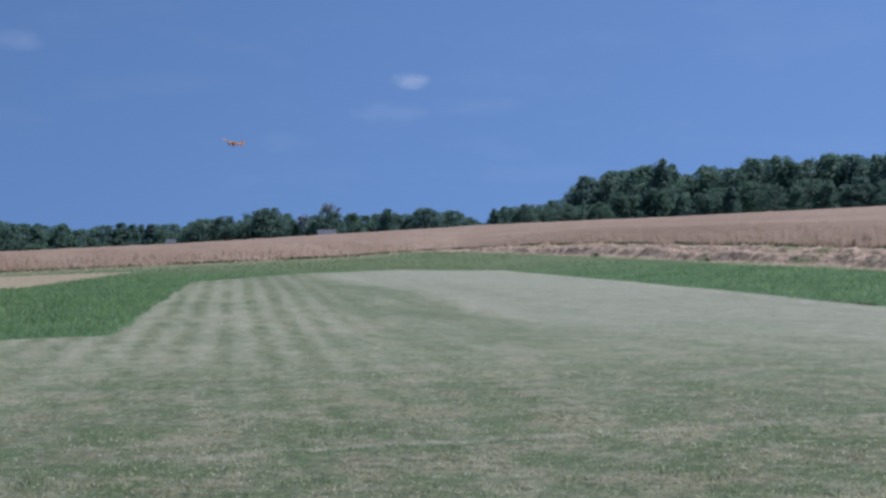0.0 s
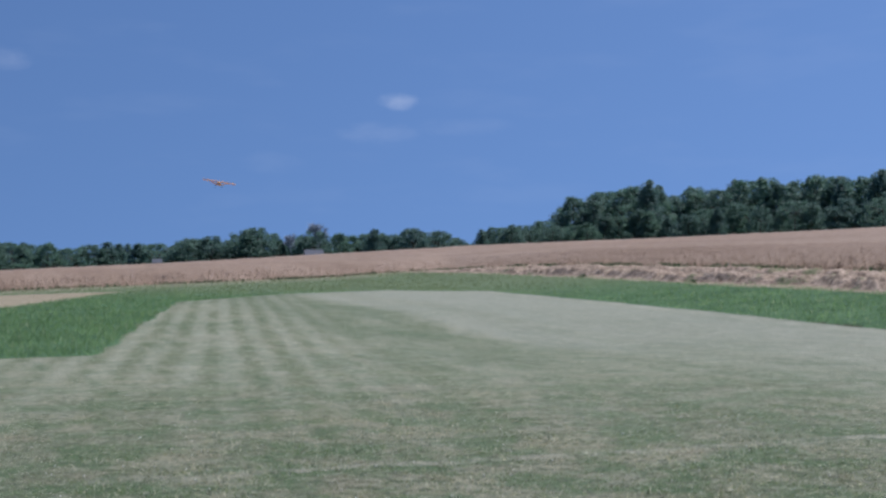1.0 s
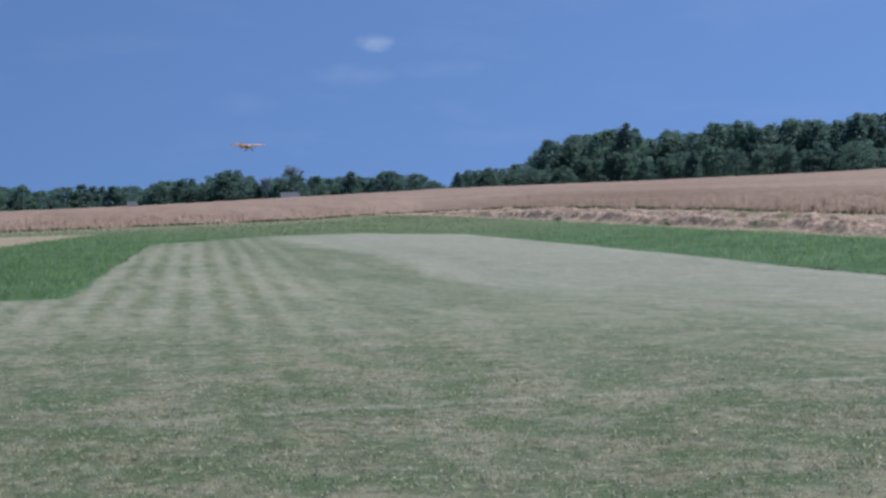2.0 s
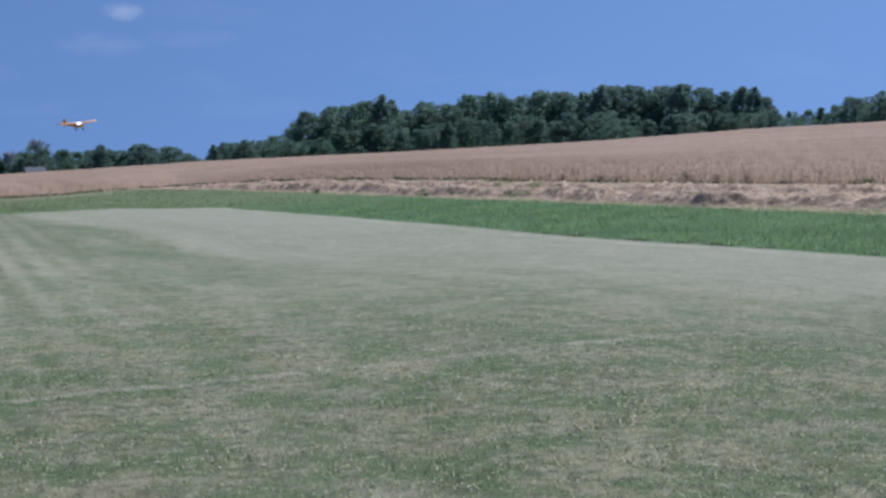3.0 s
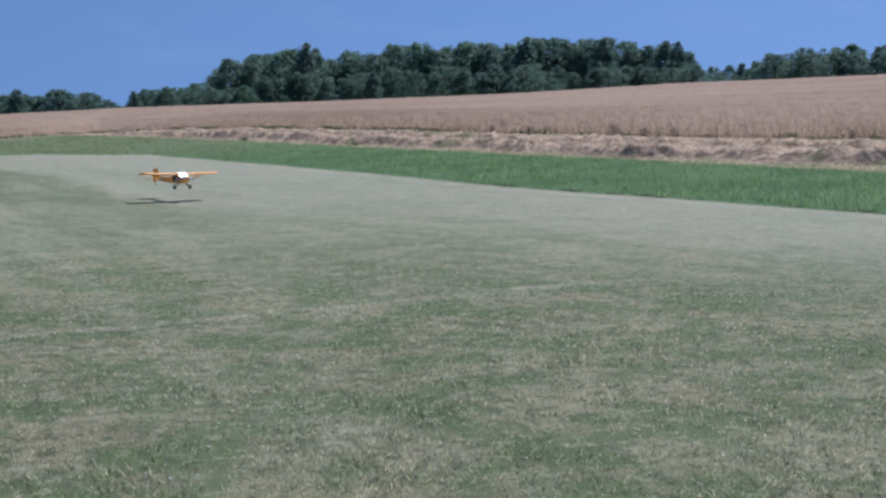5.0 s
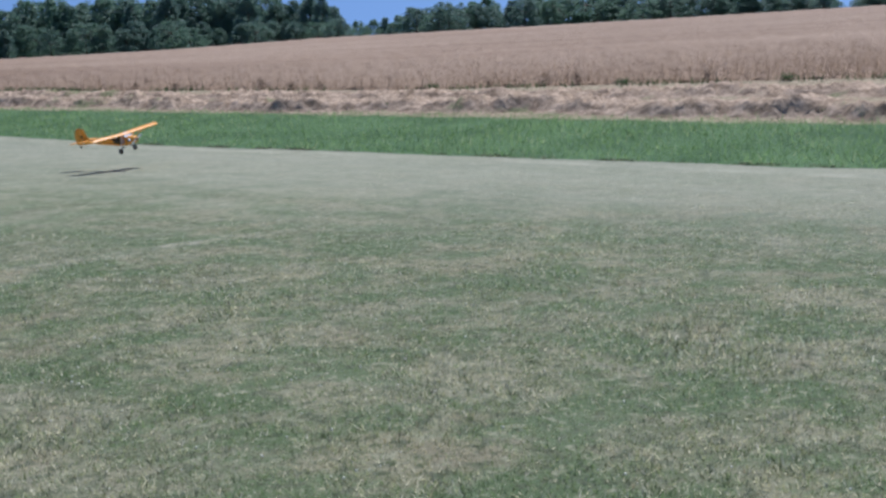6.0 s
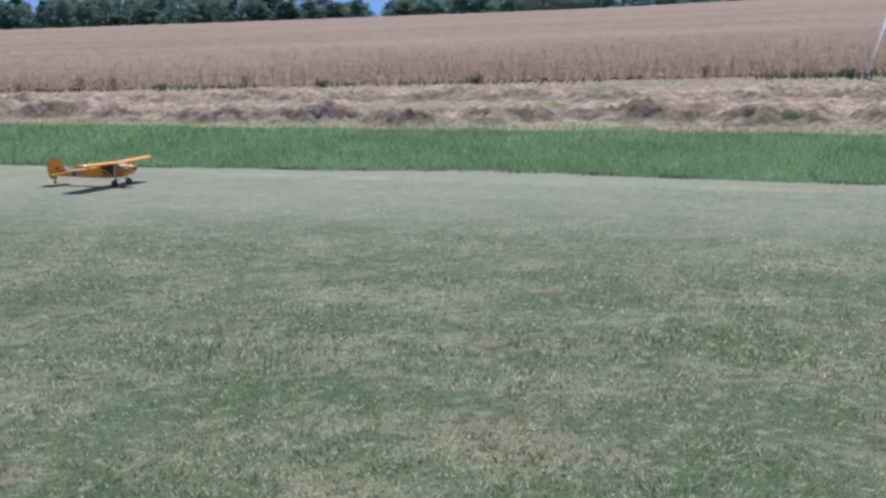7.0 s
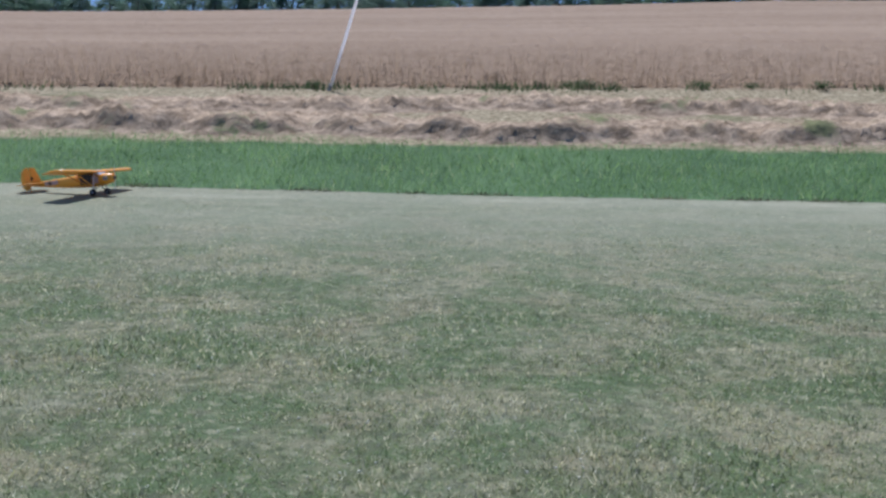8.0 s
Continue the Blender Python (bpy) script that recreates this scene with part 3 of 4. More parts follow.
# the ragged front of the grain
x, y, r = scatter(260000, 25, 130, -24, 100, 0.8, rng)
g = grain_at(x, y)
keep = (g > 0.0 + rng.exponential(0.25, len(x))) & (g < 5.0) & (rng.uniform(0, 1, len(x)) < np.clip(45 / r, 0, 1) ** 2)
x, y, r = x[keep], y[keep], r[keep]
blades("grain_stalks", x, y, GRAIN_HIGH * np.clip(0.35 + 0.13 * grain_at(x, y), 0.35, 1), 0.010 + r * 0.0004, 0.25, MAT_STALK, "standing ripe stalks at the field edge", "grain", tall_min=0.75)


# dark blades in place of the shade along the cut edge of the meadow
u = rng.uniform(-18, 26, 15000)
s = EDGE + 0.6 * np.exp(-((u - 5) / 6) ** 2) + rng.normal(0.05, 0.07, len(u))
keep = np.sin(u * 1.9 + 2 * np.sin(u * 0.6)) + np.sin(u * 5.3) > rng.normal(0.5, 0.6, len(u))
u, s = u[keep], s[keep]
blades("cut_thatch", SX * s - SY * u, SY * s + SX * u, 0.045, 0.014, 1.0, MAT_EDGE_SHADE, "dark blades that paint the shade at the meadow edge", "grass")

# low green growth at the foot of the grain
u = np.concatenate([rng.uniform(-18, 3, 3000), rng.uniform(3, 40, 1600), rng.uniform(40, 86, 3600)])
s = GRAIN + rng.normal(0.1, 0.22, len(u))
keep = np.sin(u * 0.9 + 1.5 * np.sin(u * 0.37)) + 0.6 * np.sin(u * 3.1) > rng.normal(0.1, 0.5, len(u))
u, s = u[keep], s[keep]
gx, gy = SX * s - SY * u, SY * s + SX * u
w = rng.uniform(-0.5, 46, 2000)
keep = np.sin(w * 0.5 + 1.2 * np.sin(w * 0.23)) + 0.5 * np.sin(w * 1.9) > rng.normal(-0.5, 0.6, len(w))
w, q = w[keep], rng.normal(0.0, 0.3, keep.sum())
gx = np.concatenate([gx, 1.0 - END[1] * w + END[0] * q])
gy = np.concatenate([gy, 89.05 + END[0] * w + END[1] * q])
blades("edge_growth", gx, gy, 0.19, 0.016 + np.hypot(gx, gy) * 0.0005, 0.6, MAT_WEED, "low green weeds at the foot of the ripe grain", "weeds", tall_min=0.3)


# clover heads in the near lawn
def clover():
    x, y, r = scatter(900, 4.3, 13, -20, 98, 1.3, np.random.default_rng(11))
    n = len(x)
    oct_v = np.array([(1, 0, 0), (-1, 0, 0), (0, 1, 0), (0, -1, 0), (0, 0, 1), (0, 0, -1)], float)
    oct_f = np.array([(0, 2, 4), (2, 1, 4), (1, 3, 4), (3, 0, 4), (2, 0, 5), (1, 2, 5), (3, 1, 5), (0, 3, 5)])
    size = np.random.default_rng(2).uniform(0.004, 0.008, n)
    v = oct_v[None] * size[:, None, None] + np.stack([x, y, land(x, y) + 0.018], -1)[:, None, :]
    f = oct_f[None] + 6 * np.arange(n)[:, None, None]
    ob = new("clover_flowers", mesh_from("clover_flowers", v.reshape(-1, 3), f.reshape(-1, 3), True))
    ob.data.materials.append(MAT_PETAL)
    tagged(ob, "tiny white clover heads in the mown grass", "flowers", kind="stuff")


clover()


# ---------------------------------------------------------------- trees
def tube(bm, pts, radii, sides=7):
    """A tapered tube along points."""
    last = None
    for i, (q, rad) in enumerate(zip(pts, radii)):
        d = (Vector(pts[min(i + 1, len(pts) - 1)]) - Vector(pts[max(i - 1, 0)])).normalized()
        s = d.cross(Vector((0.31, 0.87, 0.12))).normalized()
        o = d.cross(s)
        ring = [bm.verts.new(Vector(q) + (s * math.cos(6.2832 * k / sides) + o * math.sin(6.2832 * k / sides)) * rad) for k in range(sides)]
        if last:
            for k in range(sides):
                bm.faces.new((last[k], last[(k + 1) % sides], ring[(k + 1) % sides], ring[k]))
        else:
            bm.faces.new(ring[::-1])
        last = ring
    bm.faces.new(last)


def crown_mesh(seed, lobes, wide, leaf, per, taper):
    """Clumps of many small leaf faces on uneven lobes, for a tree one unit high."""
    rg = np.random.default_rng(seed)
    vs = []
    for k in range(lobes):
        h = 0.03 + 0.93 * rg.uniform(0, 1) ** 1.15
        reach = wide * min(1.0, (1 - h) / 0.72) ** taper * (0.75 + 0.25 * min(1.0, h / 0.2)) * rg.uniform(0.62, 1.0)
        a = rg.uniform(0, 6.283)
        c = np.array([reach * math.cos(a), reach * math.sin(a), h])
        size = rg.uniform(0.05, 0.10) * (1.15 - 0.4 * h)
        d = rg.normal(0, 1, (per, 3))
        d /= np.linalg.norm(d, axis=1)[:, None]
        pos = c + d * size * rg.uniform(0.55, 1.05, (per, 1)) * np.array([1.1, 1.1, 0.8])
        a1 = rg.normal(0, 1, (per, 3)) + d * 0.4
        a1 /= np.linalg.norm(a1, axis=1)[:, None]
        a2 = np.cross(a1, rg.normal(0, 1, (per, 3)))
        a2 /= np.linalg.norm(a2, axis=1)[:, None]
        s = leaf * rg.uniform(0.6, 1.3, (per, 1))
        vs.append(np.stack([pos - a1 * s, pos + a2 * s * 0.7, pos + a1 * s, pos - a2 * s * 0.7], 1))
    v = np.concatenate(vs).reshape(-1, 3)
    return mesh_from("crown", v, np.arange(len(v)).reshape(-1, 4))


def tree(seed, wide, label):
    """A broadleaf tree one unit high, with trunk, limbs and crown."""
    rg = random.Random(seed)
    root = thing("tree", label, "tree", "trees along the field")
    bm = bmesh.new()
    tube(bm, [(0, 0, -0.03), (0.004, 0, 0.12), (-0.006, 0.006, 0.4), (0.01, 0, 0.8)], [0.026, 0.019, 0.014, 0.004], 8)
    for k in range(9):
        h, a = rg.uniform(0.2, 0.62), rg.uniform(0, 6.28)
        r = wide * rg.uniform(0.5, 0.85)
        tube(bm, [(0, 0, h), (0.5 * r * math.cos(a), 0.5 * r * math.sin(a), h + 0.09), (r * math.cos(a), r * math.sin(a), h + 0.2)], [0.009, 0.006, 0.002], 5)
    part("trunk", bm, MAT_BARK, root, "grey-brown trunk and limbs")
    me = crown_mesh(seed, 120, wide, 0.018, 38, (0.42, 0.6, 0.38, 0.7, 0.45, 0.52)[seed - 20])
    me.materials.append(MAT_HAZY_LEAVES[seed % 3])
    c = new("crown", me)
    c.parent = root
    return root


KINDS = [("dark green broadleaf tree at the wood's edge", 0.36), ("tall green broadleaf tree with an uneven crown", 0.29),
         ("spreading dark green tree on the field edge", 0.44), ("narrow dark green tree in the wood", 0.22),
         ("full green tree with rounded crown", 0.40), ("mid-green tree with a loose crown", 0.33)]
MODELS = [tree(20 + i, w, t) for i, (t, w) in enumerate(KINDS)]
USED = set()


def plant(az, dist, top, kind, rg, group):
    """A tree at a bearing and distance whose top reaches an elevation."""
    a = radians(az)
    px, py = dist * math.sin(a), dist * math.cos(a)
    z = float(land(px, py))
    high = EYE + dist * math.tan(radians(top)) - z
    high = max(high, 5.0)
    ob = MODELS[kind]
    m = pose(px, py, z - 0.1, 0, 0, rg.uniform(0, 360))
    if kind in USED:
        ob = copy_thing(ob, m)
    USED.add(kind)
    ob.matrix_basis = m
    k = min(max(high, 8.5) * rg.uniform(0.68, 1.0), 14.5) * (1.7 if az > 31 or az < 2 else 1.4)
    ob.scale = (k, k, high * 1.02)
    tagged(ob, group=group)


WOOD_AZ = [2.2, 2.7, 3.8, 4.5, 5.8, 6.6, 7.5, 8.8, 10.0, 11.0, 11.6, 12.6, 13.8, 15.3, 17.5, 18.7, 20.0, 21.5, 23.5, 24.7, 26.8, 27.5, 27.9, 29.5, 30.7, 31.2, 34.3, 37.0, 44.0, 50.2, 53.0, 56.5, 60, 75, 100]
WOOD_EL = [0.45, 0.8, 1.05, 1.0, 1.55, 2.3, 2.4, 2.65, 3.0, 2.3, 2.5, 2.75, 2.95, 3.02, 3.05, 2.9, 3.25, 3.15, 3.2, 3.02, 3.0, 2.45, 2.05, 1.95, 2.1, 2.55, 2.75, 2.95, 3.1, 2.7, 2.95, 3.2, 3.3, 3.9, 4.4]
FAR_AZ = [-24, -19, -17.6, -16.4, -15.5, -14.0, -12.3, -12.0, -11.0, -9.9, -9.4, -8.15, -7.0, -6.2, -5.2, -3.1, -2.55, -1.85, -0.8, 0.8, 1.5, 2.4]
FAR_EL = [0.5, 0.51, 0.4, 0.15, 0.2, 0.36, 0.31, 0.2, 0.53, 0.6, 0.3, 0.95, 0.54, 0.46, 0.8, 0.66, 0.9, 0.6, 0.92, 0.75, 0.3, 0.3]


def wood():
    rg = random.Random(3)
    az = 2.6
    while az < 98:
        gap = 27.9 < az < 30.9
        for row, (near, drop) in enumerate(((-14, 0.85 if az < 28 else 0.12), (10, 0.0), (30, 0.05))[:3 if az < 28 else 2]):
            top = np.interp(az, WOOD_AZ, WOOD_EL) + 0.14 - drop - (rg.choice((0.0, 0.05, 0.18, 0.34)) if az < 28 else rg.choice((0.0, 0.06, 0.16))) - ((0.5 if az < 28 else 0.2) * rg.random() if row == 0 else 0)
            if 49.6 < az < 50.4:
                continue
            plant(az + rg.uniform(-0.3, 0.3), (430 if gap else 292) + near + rg.uniform(-6, 6), top, rg.randrange(6), rg, "trees of the wood")
        az += 0.7 if az < 28 else 0.66 if az < 58 else 1.1
    for a, e in ((6.6, 2.33), (7.5, 2.39), (10.0, 3.02), (8.8, 2.62), (20.0, 3.28), (23.5, 3.22), (26.8, 3.05), (2.75, 0.8), (3.8, 1.06)):
        plant(a, 288, e + 0.06, rg.choice((1, 3, 5)), rg, "trees of the wood")
    az = -24.0
    while az < 2.6:
        for near, drop in ((0, 0.0), (30, 0.03)):
            plant(az + rg.uniform(-0.2, 0.2), 440 + near + rg.uniform(-10, 10), np.interp(az, FAR_AZ, FAR_EL) + 0.1 - drop - rg.uniform(0, 0.16), rg.randrange(6), rg, "far trees beyond the field")
        az += 0.68
    for a, e in ((-8.4, 0.93), (-7.95, 0.97), (-2.56, 0.9), (-0.8, 0.92), (-11, 0.54), (-9.95, 0.6), (-5.3, 0.82)):
        plant(a, 425, e + 0.05, rg.choice((0, 3, 4)), rg, "far trees beyond the field")


wood()


def bare_tree(az, dist, top, seed, label):
    """A leafless tree of fine grey twigs."""
    rg = random.Random(seed)
    root = thing("bare_tree", label, "tree")
    a = radians(az)
    px, py = dist * math.sin(a), dist * math.cos(a)
    z = float(land(px, py))
    high = EYE + dist * math.tan(radians(top)) - z
    root.matrix_basis = pose(px, py, z - 0.1)
    bm = bmesh.new()
    tube(bm, [(0, 0, 0), (0.1, 0, 0.3 * high), (0, 0.1, 0.62 * high)], [0.3, 0.2, 0.1], 7)
    part("trunk", bm, MAT_TWIG, root)
    bm = bmesh.new()

    def grow(q, d, length, rad, depth):
        e = q + d * length
        tube(bm, [q, q.lerp(e, 0.5) + Vector((rg.uniform(-1, 1), rg.uniform(-1, 1), 0)) * length * 0.06, e], [rad, rad * 0.8, rad * 0.55], 3)
        if depth:
            for k in range(5):
                grow(q.lerp(e, rg.uniform(0.5, 1)), (d + Vector((rg.uniform(-0.8, 0.8), rg.uniform(-0.8, 0.8), rg.uniform(-0.15, 0.5)))).normalized(), length * 0.62, rad * 0.68, depth - 1)

    for k in range(8):
        an = rg.uniform(0, 6.28)
        grow(Vector((0, 0, high * rg.uniform(0.4, 0.62))), Vector((0.45 * math.cos(an), 0.45 * math.sin(an), 1)).normalized(), high * 0.2, 0.17, 3)
    part("branches", bm, MAT_TWIG, root, "fine bare grey branches")


bare_tree(-5.15, 432, 1.42, 5, "leafless grey tree behind the far house")
bare_tree(-6.35, 434, 0.85, 6, "small leafless grey tree among the far trees")


def house(az, dist, wide, deep, top, roof, turn, label):
    a = radians(az)
    px, py = dist * math.sin(a), dist * math.cos(a)
    root = thing("house", label, "house")
    root.matrix_basis = pose(px, py, float(land(px, py)) - 0.1, 0, 0, turn)
    wall = EYE + dist * math.tan(radians(top)) - float(land(px, py)) - roof
    bm = bmesh.new()
    bmesh.ops.create_cube(bm, size=1, matrix=Matrix.LocRotScale((0, 0, wall / 2), None, (wide, deep, wall)))
    part("wall", bm, MAT_WALL, root, "pale rendered wall")
    bm = bmesh.new()
    w, d = wide / 2 + 0.4, deep / 2 + 0.4
    v = [bm.verts.new(c) for c in ((-w, -d, wall - 0.1), (w, -d, wall - 0.1), (w, d, wall - 0.1), (-w, d, wall - 0.1), (-w, 0, wall + roof), (w, 0, wall + roof))]
    for f in ((0, 1, 5, 4), (2, 3, 4, 5), (0, 4, 3), (1, 2, 5), (0, 3, 2, 1)):
        bm.faces.new([v[i] for i in f])
    part("roof", bm, MAT_ROOF, root, "grey pitched roof")
    for k in (-1, 0, 1):
        bm = bmesh.new()
        bmesh.ops.create_cube(bm, size=1, matrix=Matrix.LocRotScale((k * wide * 0.3, -deep / 2 - 0.02, wall * 0.62), None, (1.1, 0.1, 1.2)))
        part("window", bm, MAT_PANE, root)


house(-5.35, 412, 5.5, 8, 0.03, 2.6, 12, "pale house with grey roof among far trees")
house(-12.35, 412, 2.4, 3, -0.34, 1.2, 10, "small pale farm building among far trees")


# ---------------------------------------------------------------- weeds and the leaning rod
def weed(seed, high, wide, mat, label, count=150):
    rg = np.random.default_rng(seed)
    root = thing("weed_clump", label, "weeds", "weeds on the bank")
    for k in range(7):
        bm = bmesh.new()
        a, l = rg.uniform(0, 6.28), rg.uniform(0.2, 0.8) * wide
        tube(bm, [(0.1 * math.cos(a), 0.1 * math.sin(a), -0.02), (l * 0.5 * math.cos(a), l * 0.5 * math.sin(a), high * 0.5), (l * math.cos(a), l * math.sin(a), high * rg.uniform(0.7, 1))], [0.008, 0.006, 0.003], 4)
        part("stem", bm, mat, root)
    d = rg.normal(0, 1, (count, 3))
    pos = d * np.array([wide * 0.42, wide * 0.42, high * 0.22]) + np.array([0, 0, high * 0.52])
    pos[:, 2] = np.clip(pos[:, 2], 0.03, high)
    a1, a2 = rg.normal(0, 1, (count, 3)), rg.normal(0, 1, (count, 3))
    a1 /= np.linalg.norm(a1, axis=1)[:, None]
    a2 = np.cross(a1, a2)
    a2 /= np.linalg.norm(a2, axis=1)[:, None]
    s = rg.uniform(0.03, 0.075, (count, 1))
    v = np.stack([pos - a1 * s, pos + a2 * s * 0.5, pos + a1 * s, pos - a2 * s * 0.5], 1).reshape(-1, 3)
    me = mesh_from("leaves", v, np.arange(len(v)).reshape(-1, 4))
    me.materials.append(mat)
    o = new("leaves", me)
    o.parent = root
    return root


def weeds():
    rg = random.Random(8)
    models = [weed(1, 0.42, 0.45, MAT_WEED, "green weed clump at the field edge"), weed(2, 0.5, 0.7, MAT_WEED, "bushy green weeds on the bank", 260),
              weed(3, 0.75, 0.4, MAT_DRYWEED, "dry brown dock stems at the field edge", 120)]
    used = set()
    spots = [(7.0, STRAW + 0.1, 0), (10.7, GRAIN, 1), (4.0, GRAIN, 0), (12.0, STRAW + 0.3, 0), (18.3, GRAIN, 2), (20.0, GRAIN, 2), (23.8, GRAIN + 0.4, 2),
             (25.2, GRAIN + 0.3, 2), (26.5, GRAIN + 0.5, 2), (31.6, GRAIN - 0.1, 0), (34.2, GRAIN + 0.4, 2), (29.5, STRAW + 1.2, 0), (40.3, GRAIN, 0), (44, GRAIN + 0.5, 2), (54.6, GRAIN + 0.3, 0),
             (47.5, GRAIN, 0), (71.2, GRAIN, 0), (65, GRAIN + 0.5, 2), (82.8, GRAIN + 0.3, 1), (83.5, GRAIN + 0.2, 1), (88.8, GRAIN + 0.2, 1), (91, GRAIN + 0.2, 1), (94, GRAIN, 0),
             (36.8, GRAIN + 0.5, 2), (38.2, GRAIN + 0.3, 2), (49, STRAW + 0.9, 0), (79.5, GRAIN + 1.0, 2)]
    for az, s, kind in spots:
        a = radians(az)
        d = s / (SX * math.sin(a) + SY * math.cos(a))
        px, py = d * math.sin(a), d * math.cos(a)
        m = pose(px, py, float(land(px, py)) - 0.01, 0, 0, rg.uniform(0, 360))
        ob = copy_thing(models[kind], m) if kind in used else models[kind]
        used.add(kind)
        ob.matrix_basis = m
        k = rg.uniform(0.6, 0.95) * (0.55 if s < GRAIN - 1 else 0.62 if kind == 2 else 0.5 if kind == 1 else 0.65)
        ob.scale = (k, k, k)


weeds()


def rod():
    root = thing("marker_pole", "thin white leaning pole at the field edge", "pole")
    a = radians(71.85)
    d = 26.8 / (SX * math.sin(a) + SY * math.cos(a))
    px, py = d * math.sin(a), d * math.cos(a)
    root.matrix_basis = pose(px, py, float(land(px, py)) - 0.05) @ pose(0, 0, 0, 0, 0, -71.4) @ pose(0, 0, 0, 0, 16.4, 0)
    bm = bmesh.new()
    tube(bm, [(0, 0, 0), (0, 0, 1.2), (0, 0, 2.4), (0, 0, 3.0)], [0.036, 0.034, 0.029, 0.025], 12)
    part("shaft", bm, MAT_POLE, root, smooth=True)
    bm = bmesh.new()
    tube(bm, [(0, 0, 0.02), (0, 0, 0.16)], [0.046, 0.043], 12)
    part("ground_sleeve", bm, MAT_STEEL, root)


rod()

# ---------------------------------------------------------------- the model aeroplane
SPAN = 1.8


def loft(bm, sections, sides=16, power=2.6):
    """A rounded-box tube: sections of x, z bottom, z top, half width."""
    last = None
    for x, z0, z1, w in sections:
        ring = []
        for k in range(sides):
            a = 6.28318 * (k + 0.5) / sides
            c, s = math.cos(a), math.sin(a)
            f = (abs(c) ** power + abs(s) ** power) ** (-1 / power)
            ring.append(bm.verts.new((x, w * c * f, (z0 + z1) / 2 + (z1 - z0) / 2 * s * f)))
        if last:
            for k in range(sides):
                bm.faces.new((last[k], last[(k + 1) % sides], ring[(k + 1) % sides], ring[k]))
        else:
            bm.faces.new(ring)
        last = ring
    bm.faces.new(last[::-1])


def foil(bm, stations, thick, flat_axis="z"):
    """A wing or tail surface with rounded nose: stations of span place, leading x, trailing x, offset."""
    prof = [(0.0, 0.0), (0.03, 0.45), (0.12, 0.85), (0.3, 1.0), (0.6, 0.7), (1.0, 0.06), (1.0, -0.06), (0.6, -0.12), (0.3, -0.2), (0.1, -0.28), (0.02, -0.2)]
    last = None
    for y, lead, trail, off in stations:
        ring = []
        for c, t in prof:
            x = lead + (trail - lead) * c
            h = off + thick * t * min(1, abs(lead - trail) * 6)
            ring.append(bm.verts.new((x, y, h) if flat_axis == "z" else (x, h - off, y)))
        if last:
            n = len(ring)
            for k in range(n):
                bm.faces.new((last[k], last[(k + 1) % n], ring[(k + 1) % n], ring[k]))
        else:
            bm.faces.new(ring)
        last = ring
    bm.faces.new(last[::-1])


def box(bm, x, y, z, sx, sy, sz, rot=None):
    bmesh.ops.create_cube(bm, size=1, matrix=Matrix.LocRotScale((x, y, z), rot, (sx, sy, sz)))


def disc(bm, mid, rad, wide, sides=20, bulge=0.8):
    """A wheel or tyre round the y axis."""
    tube(bm, [(mid[0], mid[1] - wide / 2, mid[2]), (mid[0], mid[1] - wide * 0.3, mid[2]), (mid[0], mid[1] + wide * 0.3, mid[2]), (mid[0], mid[1] + wide / 2, mid[2])],
         [rad * bulge, rad, rad, rad * bulge], sides)


